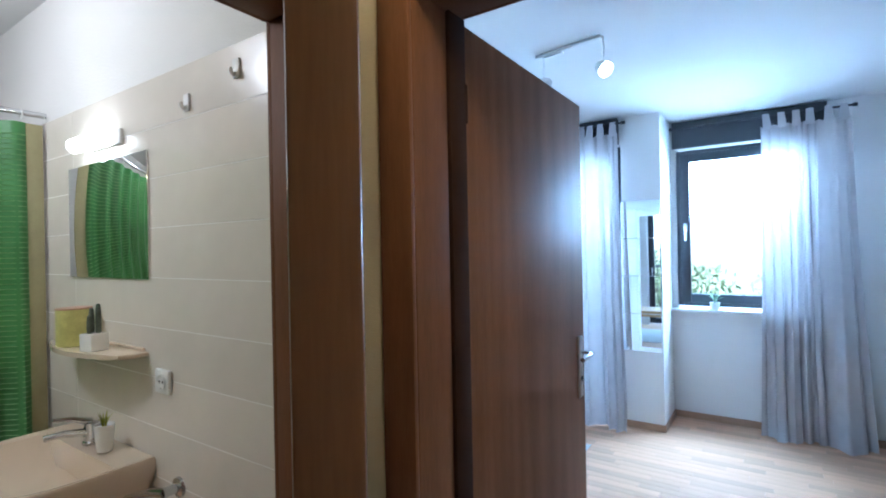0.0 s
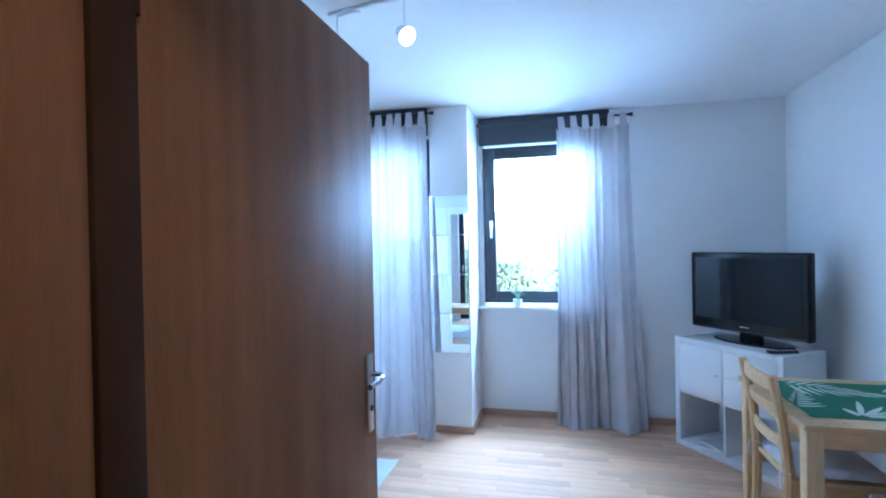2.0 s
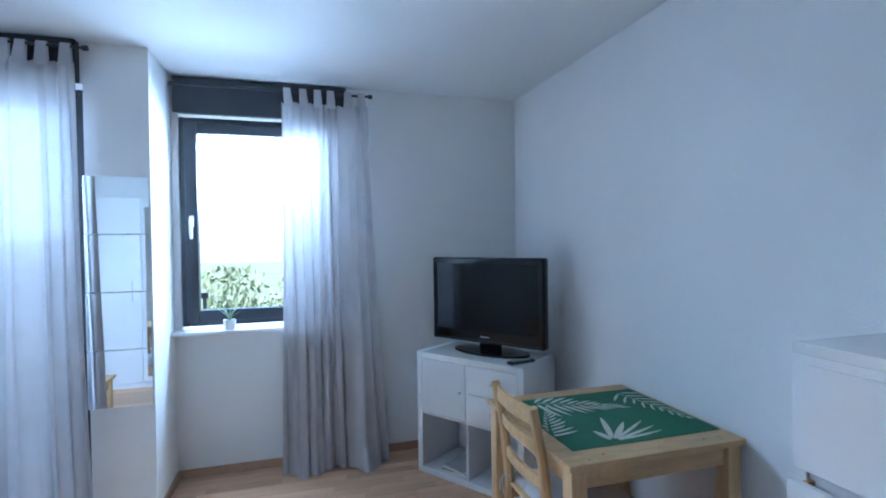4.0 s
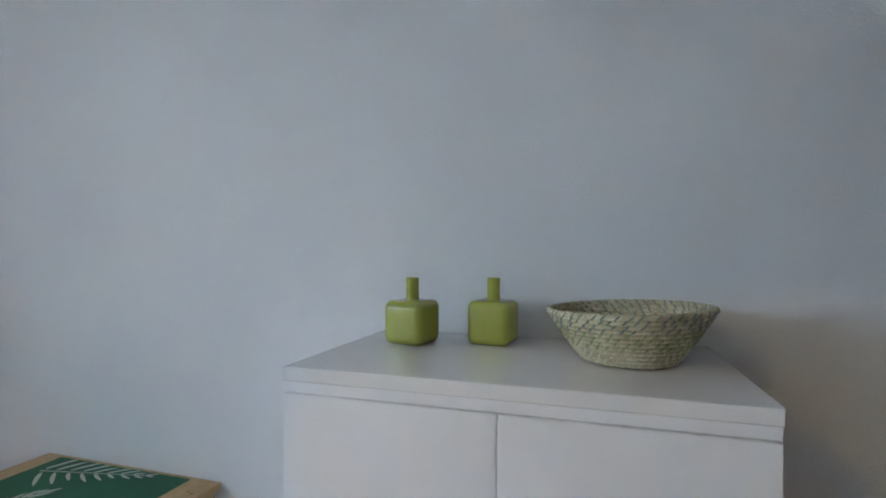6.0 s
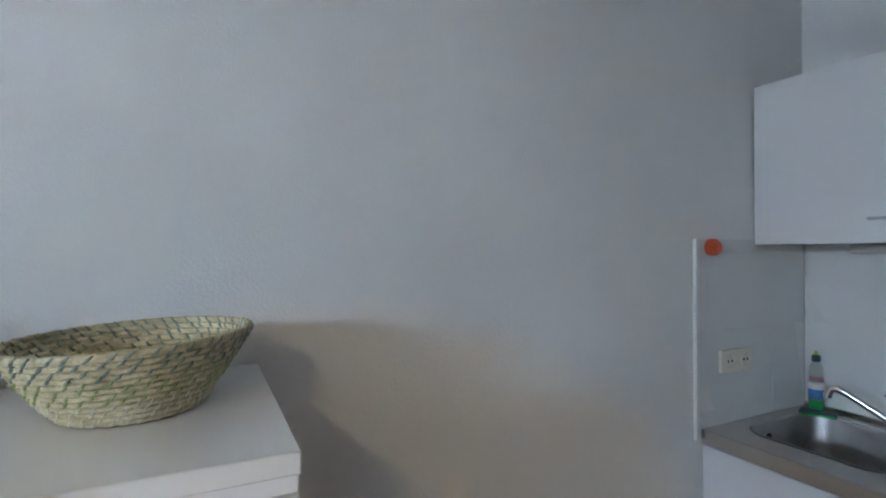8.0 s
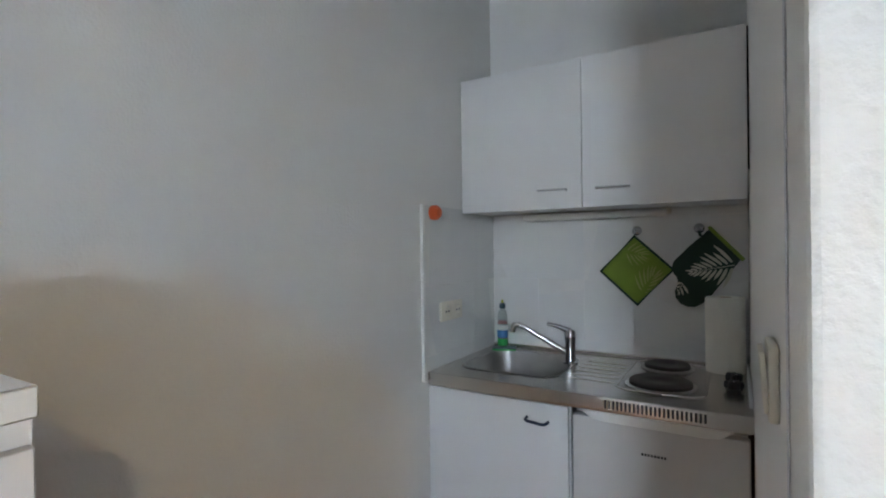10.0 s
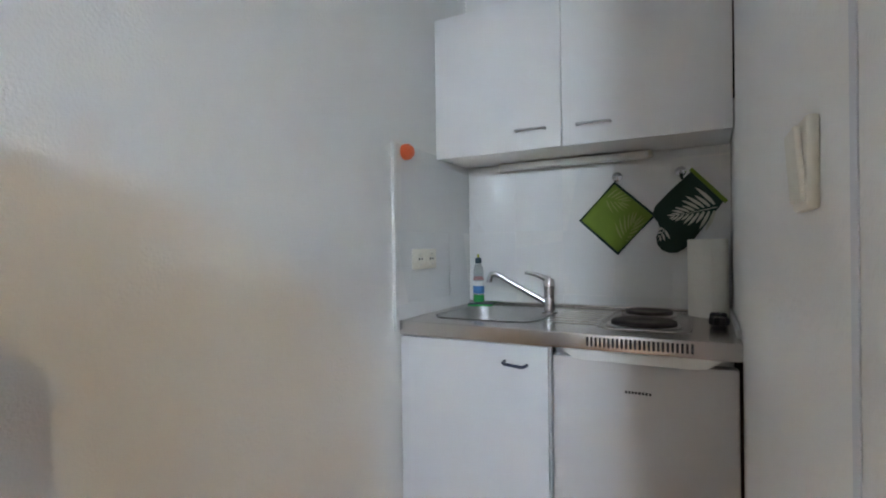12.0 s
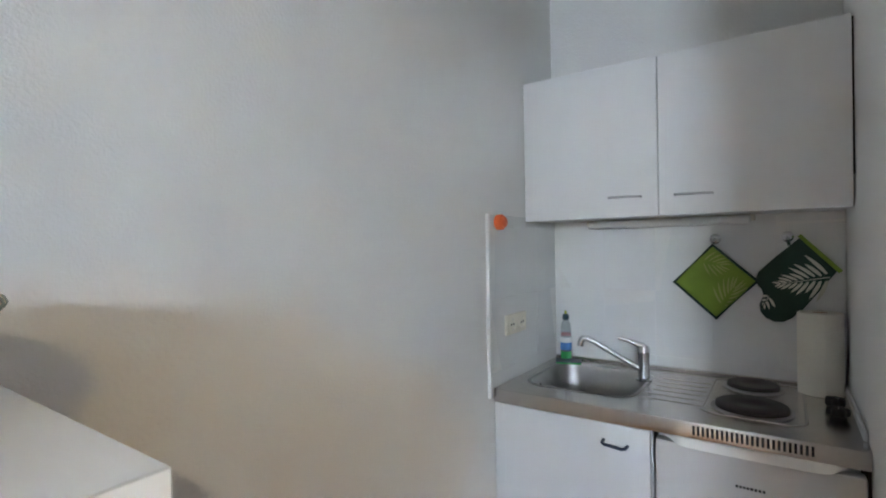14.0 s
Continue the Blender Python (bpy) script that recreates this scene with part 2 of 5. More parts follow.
def lathe(outline, steps=32, m=None):
    return add_lathe(bmesh.new(), outline, steps, m)


def add_tube(bm, points, rad, steps=12, close=False):
    """A round bar along points."""
    pts = [Vector(p) for p in points]
    rings, last = [], None
    n = len(pts)
    for i, p in enumerate(pts):
        a = pts[(i - 1) % n] if close or i else pts[0]
        b = pts[(i + 1) % n] if close or i < n - 1 else pts[-1]
        d = (b - a).normalized()
        up = last if last and abs(last.dot(d)) < 0.98 else (Vector((0, 0, 1)) if abs(d.z) < 0.9 else Vector((1, 0, 0)))
        s = d.cross(up).normalized()
        u = s.cross(d).normalized()
        last = u
        q = rad[i] if isinstance(rad, (list, tuple)) else rad
        rings.append([bm.verts.new(p + q * (math.cos(2 * math.pi * k / steps) * s + math.sin(2 * math.pi * k / steps) * u)) for k in range(steps)])
    pairs = list(zip(rings, rings[1:])) + ([(rings[-1], rings[0])] if close else [])
    for a, b in pairs:
        for k in range(steps):
            j = (k + 1) % steps
            bm.faces.new((a[k], a[j], b[j], b[k]))
    if not close:
        bm.faces.new(list(reversed(rings[0])))
        bm.faces.new(rings[-1])
    return bm


def tube(points, rad, steps=12, close=False):
    return add_tube(bmesh.new(), points, rad, steps, close)


def add_prism(bm, outline, z0, z1, m=None):
    """A flat outline in x and y, raised from z0 to z1."""
    lo = [bm.verts.new(m @ Vector((x, y, z0)) if m else (x, y, z0)) for x, y in outline]
    hi = [bm.verts.new(m @ Vector((x, y, z1)) if m else (x, y, z1)) for x, y in outline]
    bm.faces.new(list(reversed(lo)))
    bm.faces.new(hi)
    for i in range(len(lo)):
        j = (i + 1) % len(lo)
        bm.faces.new((lo[i], lo[j], hi[j], hi[i]))
    return bm


def prism(outline, z0, z1, m=None):
    return add_prism(bmesh.new(), outline, z0, z1, m)


def finish(bm, mat, name, smooth=True):
    bmesh.ops.recalc_face_normals(bm, faces=bm.faces)
    me = bpy.data.meshes.new(name)
    bm.to_mesh(me)
    bm.free()
    me.materials.append(mat)
    if smooth:
        me.shade_smooth()
        me.set_sharp_from_angle(angle=radians(38))
    return me


def part(name, bm, mat, parent, label="", smooth=True):
    ob = new(name, finish(bm, mat, name, smooth))
    ob.parent = parent
    return tagged(ob, label)


def thing(name, label, category, m=None, group="", kind=""):
    ob = new(name)
    ob.empty_display_size = 0.1
    if m:
        ob.matrix_world = m
    return tagged(ob, label, category, group, kind)


def solid(name, bm, mat, label, category, m=None, group="", kind="", smooth=True):
    ob = new(name, finish(bm, mat, name, smooth))
    if m:
        ob.matrix_world = m
    return tagged(ob, label, category, group, kind)


def structure(name, bm, mat, label):
    return solid(name, bm, mat, label, name.split("_")[0], kind="structure", smooth=False)


# ---- large structure ----
H = 2.515
structure("wall_east", box(0, 0.16, -2.05, 3.65, 0, H), WALL, "white textured plaster wall beside dining table and dresser")
wn = bmesh.new()
add_box(wn, -2.32, -2.28, 3.35, 3.65, 0, H)
add_box(wn, -1.315, 0, 3.35, 3.65, 0, H)
add_box(wn, -2.28, -1.315, 3.35, 3.65, 0, 0.92)
add_box(wn, -2.28, -1.315, 3.35, 3.65, 2.30, H)
structure("wall_north", wn, WALL, "white wall around the window recess")
wp = bmesh.new()
add_box(wp, -2.62, -2.32, 2.885, 3.65, 0, H)
add_box(wp, -3.55, -2.62, 2.885, 3.15, 2.30, H)
add_box(wp, -4.3, -3.55, 2.885, 3.15, 0, H)
structure("wall_pier", wp, WALL, "white pier between window and balcony door")
structure("wall_west", box(-4.3, -4.15, -0.28, 2.885, 0, H), WALL, "plain white wall")
ws = bmesh.new()
add_box(ws, -4.3, -2.245, -0.46, -0.28, 0, H)
add_box(ws, -1.255, -1.2, -0.46, -0.28, 0, H)
add_box(ws, -2.245, -1.255, -0.46, -0.28, 2.065, H)
structure("wall_south", ws, WALL, "white wall with the room doorway")
structure("hall_wall_skin", box(-2.40, -2.286, -0.466, -0.4605, 0, H), HALLWALL, "narrow strip of cream wallpaper between door frames")
structure("wall_hall_east", box(-1.2, -0.99, -2.7, -0.165, 0, H, 0.006), WALL, "white wall end beside the kitchenette with light switch")
# greyer strip that puts in the shading of a rounded corner
structure("trim_wall_strip", box(-0.9895, -0.9885, -0.297, -0.281, 0, H), STRIP, "narrow grey strip for the shading of a rounded wall corner")
structure("wall_kitchen", box(-0.99, 0, -2.05, -1.87, 0, H), WALL, "white wall behind the kitchenette")
wh = bmesh.new()
add_box(wh, -2.52, -2.40, -0.525, -0.46, 0, H)
add_box(wh, -2.52, -2.40, -2.7, -1.405, 0, H)
add_box(wh, -2.52, -2.40, -1.405, -0.525, 2.04, H)
structure("wall_hall_west", wh, HALLWALL, "hall wall with the bathroom doorway")
structure("wall_hall_south", box(-5.0, -0.99, -2.85, -2.7, 0, H), HALLWALL, "hall end wall")
structure("wall_bath_north", box(-5.0, -2.52, -0.51, -0.46, 0, H), WALL, "white painted wall above bathroom tiles")
structure("wall_bath_west", box(-5.15, -5.0, -2.85, -0.46, 0, H), WALL, "white bathroom wall")
structure("ceiling", box(-5.15, 0.16, -2.85, 3.65, H, H + 0.15), CEIL, "plain white ceiling")
floor = structure("floor", box(-5.15, 0.16, -2.85, 3.65, -0.2, -0.012), FLOORBASE, "pale oak laminate floor in staggered planks")
for name, x0, x1, y0, y1 in (("baseboard_east", -0.012, 0, -1.28, 3.35), ("baseboard_north", -2.32, -0.012, 3.338, 3.35),
                             ("baseboard_pier", -2.62, -2.308, 2.873, 2.885)):
    structure(name, box(x0, x1, y0, y1, 0, 0.055, 0.003), SKIRT, "pale wooden skirting board")
structure("baseboard_recess", box(-2.32, -2.308, 2.8855, 3.338, 0, 0.055, 0.003), SKIRT, "pale wooden skirting board")

# ---- doors ----


def handle_set(parent, m, flip=1):
    """Lever handle with a long plate, one side of a leaf; m places the plate's middle, its face along +x."""
    plate = box(0, 0.007, -0.021, 0.021, -0.115, 0.115, 0.003)
    plate.transform(m)
    h = part("handle_plate", plate, NICKEL, parent, "satin nickel back plate")
    lever = tube([(0.005, 0, 0.055), (0.04, 0, 0.055), (0.052, flip * 0.012, 0.055), (0.054, flip * 0.05, 0.054), (0.052, flip * 0.12, 0.052)], 0.0085, 12)
    lever.transform(m)
    part("handle", lever, CHROME, h, "chrome lever handle")
    key = lathe([(0.009, 0), (0.009, 0.003)], 16, pose(0.007, 0, -0.045, 0, 90, 0))
    key.transform(m)
    part("keyhole", key, BLACKMATT, h)


def door_leaf(name, label, m, width, height=1.985, flip=1, hinge_mat=None, veneer=WOODDARK, hinge_x=0.006, thick=0.04):
    """A flush leaf, its hinge edge at the origin, running along +y, its seen face towards +x."""
    d = thing(name, label, "door", m, kind="structure")
    part("leaf", box(-thick, 0, 0.002, width, 0.008, height, 0.003), veneer, d, "dark brown satin veneer")
    handle_set(d, pose(0, width - 0.055, 1.02), -flip)
    handle_set(d, pose(-thick, width - 0.055, 1.02, 0, 0, 180), flip)
    for z in (0.25, 1.82):
        for a, b in ((-0.045, -0.001), (0.001, 0.045)):
            hg = lathe([(0.0, a), (0.0085, a), (0.0085, b), (0.0, b)], 14, pose(hinge_x, -0.004, z))
            part("hinge", hg, hinge_mat or NICKEL, d, "half of a barrel hinge")
    return d


# hinges coloured near-black for the shade of the hinge gap
door_leaf("door_1", "open dark brown veneered room door with chrome lever", pose(-2.20, -0.262, 0, 0, 0, 0), 0.865, 2.016, hinge_mat=SEALSHADE)
door_leaf("door_2", "half-open dark brown veneered bathroom door", pose(-2.372, -0.53, 0, 0, 0, -134.75), 0.86, 1.99, hinge_mat=HINGE, veneer=WOODSHADED, hinge_x=-0.040, thick=0.034)


def door_frame(name, label, m, width, height, depth):
    """A wooden door lining with casings on both faces; the opening runs along +x, the wall along +y by depth."""
    fr = thing(name, label, "door frame", m, kind="structure")
    for x0, x1 in ((-0.045, 0), (width, width + 0.045)):
        part("lining", box(x0, x1, 0, depth, 0, height + 0.045, 0.002), FRAMEDARK, fr)
    part("head_lining", box(0, width, 0, depth, height, height + 0.045, 0.002), FRAMEDARK, fr)
    for y0, y1 in ((-0.014, 0), (depth, depth + 0.014)):
        for x0, x1 in ((-0.086, 0), (width, width + 0.086)):
            part("casing", box(x0, x1, y0, y1, 0, height + 0.086, 0.004), FRAMEDARK, fr, "rounded dark brown casing")
        part("head_casing", box(0, width, y0, y1, height, height + 0.086, 0.004), FRAMEDARK, fr)
    # hinge-side seal drawn wider, its dark colour also standing for the rebate's shade
    for x0, x1, y1 in ((0, 0.012, depth + 0.0145), (width - 0.012, width, depth - 0.04)):
        part("seal", box(x0, x1, depth - 0.055, y1, 0, height, 0.003), SEALSHADE, fr, "dark rubber seal, widened for rebate shade at the hinges")
    return fr


door_frame("door_frame_1", "dark brown wooden door frame", pose(-2.20, -0.46, 0), 0.900, 2.02, 0.18)
door_frame("door_frame_2", "dark brown wooden bathroom door frame", pose(-2.52, -0.57, 0, 0, 0, -90), 0.79, 1.995, 0.12)


# ---- windows ----


def casement(name, label, m, w, h, handle_z):
    """A dark framed casement: opening along x by w, up by h, its room face towards -y."""
    win = thing(name, label, "window", m, kind="structure")
    fr = part("window_frame", bmesh.new(), ANTHRA, win, "dark anthracite frame")
    bm = bmesh.new()
    for x0, x1, z0, z1 in ((0, 0.045, 0, h), (w - 0.045, w, 0, h), (0.045, w - 0.045, 0, 0.045), (0.045, w - 0.045, h - 0.045, h)):
        add_box(bm, x0, x1, 0, 0.07, z0, z1, 0.004)
    fr.data = finish(bm, ANTHRA, "window_frame")
    bm = bmesh.new()
    for x0, x1, z0, z1 in ((0.03, 0.1, 0.03, h - 0.03), (w - 0.1, w - 0.03, 0.03, h - 0.03), (0.1, w - 0.1, 0.03, 0.1), (0.1, w - 0.1, h - 0.1, h - 0.03)):
        add_box(bm, x0, x1, -0.018, 0.05, z0, z1, 0.006)
    sash = part("sash", bm, ANTHRA, win, "dark anthracite sash")
    pane = part("pane", box(0.1, w - 0.1, 0.012, 0.018, 0.1, h - 0.1), GLASS, sash, "clear glass")
    pane.visible_shadow = False
    base = part("handle_base", box(0.052, 0.08, -0.03, -0.018, handle_z - 0.035, handle_z + 0.035, 0.005), PLASTICWHITE, sash, "white rosette")
    part("window_handle", tube([(0.066, -0.028, handle_z + 0.01), (0.066, -0.055, handle_z + 0.01), (0.067, -0.062, handle_z), (0.07, -0.062, handle_z - 0.11)], [0.009, 0.009, 0.011, 0.009], 10),
         PLASTICWHITE, sash, "white window handle")
    return win


casement("window_1", "dark framed casement window with white handle", pose(-2.275, 3.345, 0.955), 0.955, 1.31, 0.66)
casement("window_2", "dark framed glazed balcony door", pose(-3.55, 3.0, 0.02), 0.93, 2.28, 1.0)
structure("window_sill", box(-2.318, -1.285, 3.235, 3.349, 0.912, 0.937, 0.006), WHITETOP, "white window sill board")
structure("trim_shutter_box", box(-2.30, -1.25, 3.30, 3.349, 2.285, 2.505, 0.004), ANTHRA, "dark roller shutter box above the window")
structure("trim_shutter_box_door", box(-3.56, -2.63, 2.83, 2.884, 2.30, 2.508, 0.004), ANTHRA, "dark roller shutter box above the balcony door")


def belt_winder():
    """Roller shutter belt winder on the wall beside the window."""
    b = thing("shutter_belt_winder", "dark and white shutter belt winder behind the curtain", "belt winder", pose(-1.25, 3.3495, 0.925))
    part("cover", box(-0.024, 0.024, -0.018, 0, 0, 0.095, 0.005), PLASTICWHITE, b, "white lower cover")
    part("belt_box", box(-0.026, 0.026, -0.032, 0, 0.0955, 0.245, 0.006), ANTHRA, b, "dark belt housing")
    part("belt_slot", box(-0.012, 0.012, -0.034, -0.0315, 0.225, 0.235, 0.0008, 1), BLACKMATT, b)


belt_winder()


def curtain_rod(x0, x1, y, z):
    rod = thing("curtain_rod", "thin dark metal curtain rod with end caps", "curtain rod")
    part("pole", tube([(x0, y, z), (x1, y, z)], 0.008, 10), ANTHRA, rod)
    for x in (x0, x1):
        part("finial", lathe([(0.009, -0.015), (0.014, -0.012), (0.014, 0.012), (0.009, 0.015)], 14, pose(x, y, z, 0, 90, 0)), ANTHRA, rod)
    return rod


def curtain(label, left, right, y, top, folds, amp, seed, n_tabs):
    """A tab-top curtain of folded cloth hung from a rod; left and right give its edge at the rod and at the floor."""
    cu = thing("curtain", label, "curtain", group="tab-top curtains")
    rnd = random.Random(seed)
    nx, nz = 220, 60
    ph = [rnd.uniform(0, 6.28) for _ in range(6)]
    warp = [rnd.uniform(-0.35, 0.35) for _ in range(3)]
    bm = bmesh.new()
    grid = []
    drop = top - 0.075
    for j in range(nz + 1):
        v = j / nz
        row = []
        for i in range(nx + 1):
            u = i / nx
            s = u + 0.06 * math.sin(6.283 * u + ph[4]) + 0.03 * math.sin(12.6 * u + ph[5]) + warp[0] * 0.10 * v * math.sin(5 * u + ph[0])
            sway = 0.35 + 0.65 * v ** 0.6
            w1 = math.sin(s * folds * 6.283 + ph[0] + 0.6 * math.sin(2.6 * v + ph[1]))
            w1 = math.copysign(abs(w1) ** 0.75, w1)
            w2 = math.sin(s * folds * 2.7 * 6.283 + ph[2] + 1.5 * v)
            dy = amp * sway * (w1 + 0.28 * w2) + 0.014 * math.sin(5 * v + 4 * u + ph[3]) * v
            xl, xr = left[0] + (left[1] - left[0]) * v ** 1.6, right[0] + (right[1] - right[0]) * v ** 1.6
            x = xl + (xr - xl) * u + 0.010 * math.sin(s * folds * 12.566 + ph[3]) * sway
            sag = 0.018 * abs(math.sin(u * n_tabs * math.pi)) * (1 - v) ** 6
            z = drop - sag - v * (drop - 0.006)
            if v > 0.94:
                dy += (v - 0.94) * 0.9 * math.sin(u * 11 + ph[2]) - (v - 0.94) * 0.5
                z += 0.010 * (1 + math.sin(u * 15 + ph[1])) * (1 - v) / 0.06
            row.append(bm.verts.new((x, y + dy, max(z, 0.004))))
        grid.append(row)
    for a, b in zip(grid, grid[1:]):
        for i in range(nx):
            bm.faces.new((a[i], a[i + 1], b[i + 1], b[i]))
    part("cloth", bm, CURTAIN, cu)
    for k in range(n_tabs):
        xx = left[0] + (right[0] - left[0]) * (k + rnd.uniform(0.35, 0.65)) / n_tabs
        tilt = rnd.uniform(-0.012, 0.012)
        tab = bmesh.new()
        outline = [(-0.013, -0.105), (-0.012, 0.0), (-0.009, 0.010), (0, 0.0125), (0.009, 0.010), (0.012, 0.0), (0.013, -0.105)]
        vs = [[tab.verts.new((xx + w * (1.2 if q < -0.05 else 0.9) + (tilt if q < -0.05 else 0), y + p, top + q)) for p, q in outline] for w in (-0.024, 0.024)]
        for i in range(len(outline) - 1):
            tab.faces.new((vs[0][i], vs[0][i + 1], vs[1][i + 1], vs[1][i]))
        part("tab", tab, CURTAIN, cu, "cloth hanging loop")
    return cu


curtain_rod(-2.29, -1.10, 3.225, 2.435)
curtain("sheer grey tab-top curtain drawn beside the window", (-1.665, -1.685), (-1.125, -1.02), 3.19, 2.435, 5.5, 0.030, 3, 6)
curtain_rod(-3.7, -2.575, 2.80, 2.455)
curtain("sheer grey tab-top curtain before the balcony door", (-3.12, -3.16), (-2.62, -2.575), 2.785, 2.455, 5, 0.032, 8, 6)

# ---- mirror tiles on the pier ----
for k in range(4):
    z = 0.622 + 0.303 * k
    mt = thing("mirror_tile", "square frameless mirror tile on the white pier", "mirror", pose(-2.478, 2.884, z), "column of mirror tiles")
    part("mirror_glass", box(-0.15, 0.15, -0.006, 0, 0, 0.30, 0.0012, 1), MIRROR, mt)

# ---- cube shelf with television ----
KA = math.degrees(math.atan2(2.381 - 3.01, -0.407 + 0.854))
shelf_at = pose(-0.854, 3.01, 0, 0, 0, KA)


def cube_shelf():
    """Two by two cube shelf: front along +x from the origin, depth along +y."""
    s = thing("cube_shelf", "white two-by-two cube shelf standing across the corner", "shelf", shelf_at)
    w, h, d, t = 0.77, 0.77, 0.39, 0.038
    part("side_panel", box(0, t, 0, d, 0, h, 0.002), WHITE, s)
    part("side_panel", box(w - t, w, 0, d, 0, h, 0.002), WHITE, s)
    part("top_panel", box(t, w - t, 0, d, h - t, h, 0.002), WHITETOP, s)
    part("bottom_panel", box(t, w - t, 0, d, 0, t, 0.002), WHITE, s)
    part("divider", box(w / 2 - 0.008, w / 2 + 0.008, 0.004, d, t, h - t), WHITE, s)
    part("middle_shelf", box(t, w / 2 - 0.008, 0.004, d, h / 2 - 0.008, h / 2 + 0.008), WHITE, s)
    part("middle_shelf", box(w / 2 + 0.008, w - t, 0.004, d, h / 2 - 0.008, h / 2 + 0.008), WHITE, s)
    part("back_panel", box(t, w - t, d - 0.004, d - 0.0005, t, h - t), WHITE, s)
    z0, z1 = h / 2 + 0.011, h - t - 0.003
    hole = lathe([(0.03, 0), (0.03, 0.003), (0.0, 0.003)], 24, Matrix.Translation((0.33, d - 0.0042, 0.20)) @ Matrix.Rotation(radians(90), 4, "X"))
    part("cable_hole", hole, BLACKMATT, s, "dark round cable hole")
    dr = part("door", box(t + 0.003, w / 2 - 0.011, -0.002, 0.016, z0, z1, 0.002), WHITE, s, "white insert door")
    part("knob", lathe([(0.004, 0), (0.004, 0.012), (0.008, 0.014), (0.008, 0.02), (0.005, 0.022)], 14, pose(w / 2 - 0.04, -0.002, (z0 + z1) / 2, 90, 0, 0)), NICKEL, dr, "small metal knob")
    zm = (z0 + z1) / 2
    for a, b in ((z0, zm - 0.002), (zm + 0.002, z1)):
        dw = part("drawer", box(w / 2 + 0.011, w - t - 0.003, -0.002, 0.016, a, b, 0.002), WHITE, s, "white insert drawer")
        part("knob", lathe([(0.004, 0), (0.004, 0.012), (0.008, 0.014), (0.008, 0.02), (0.005, 0.022)], 14, pose(w * 0.74, -0.002, (a + b) / 2, 90, 0, 0)), NICKEL, dw, "small metal knob")


cube_shelf()


def television():
    tv = thing("television", "black flat television on an oval stand", "television", shelf_at @ pose(0.41, 0.20, 0.77, 0, 0, 1.9))
    w, z0, z1 = 0.795, 0.066, 0.597
    body = box(-w / 2, w / 2, -0.035, 0.03, z0, z1, 0.012, 3)
    part("bezel", body, BLACKGLOSS, tv, "glossy black surround")
    part("screen", box(-w / 2 + 0.04, w / 2 - 0.04, -0.0375, -0.034, z0 + 0.075, z1 - 0.038), SCREEN, tv, "dark glossy screen")
    part("rear_housing", box(-0.3, 0.3, 0.03, 0.085, z0 + 0.08, z1 - 0.08, 0.02), BLACKMATT, tv)
    part("logo", box(-0.03, 0.03, -0.0365, -0.034, z0 + 0.036, z0 + 0.044), GREYMARK, tv, "pale maker's mark")
    part("lip", box(-w / 2 + 0.02, w / 2 - 0.02, -0.036, -0.028, z0 + 0.004, z0 + 0.018, 0.003), BLACKMATT, tv)
    part("neck", box(-0.07, 0.07, 0.012, 0.06, 0.012, z0 + 0.05, 0.008), BLACKGLOSS, tv)
    ov = lathe([(0.0, 0.0), (0.99, 0.0), (1.0, 0.006), (0.97, 0.013), (0.5, 0.02), (0.0, 0.022)], 48)
    ov.transform(Matrix.Translation((0, 0.04, 0)) @ Matrix.Diagonal((0.265, 0.13, 1, 1)))
    part("stand_base", ov, BLACKGLOSS, tv, "glossy black oval foot")


television()


def remote():
    r = thing("remote_control", "black remote control lying on the cube shelf", "remote", shelf_at @ pose(0.70, 0.10, 0.7702, 0, 0, 66))
    part("case", box(-0.085, 0.085, -0.022, 0.022, 0, 0.018, 0.006), BLACKMATT, r)
    for i in range(5):
        for j in range(3):
            part("button", box(-0.06 + i * 0.026, -0.048 + i * 0.026, -0.015 + j * 0.011, -0.008 + j * 0.011, 0.018, 0.0195), GREYMARK, r)


remote()
for k in range(4):
    mg = thing("magazine", "magazine lying flat in the lower shelf cube", "magazine", shelf_at @ pose(0.25 + 0.01 * k, 0.13, 0.0385 + 0.009 * k, 0, 0, 12 - 7 * k), "magazines in the shelf")
    part("pages", box(-0.085, 0.085, -0.11, 0.11, 0.0006, 0.0075), PAPER, mg)
    part("cover", box(-0.086, 0.086, -0.111, 0.111, 0.0075, 0.0085), (GREYMARK, BLACKMATT, PAPER, GREYMARK)[k], mg)

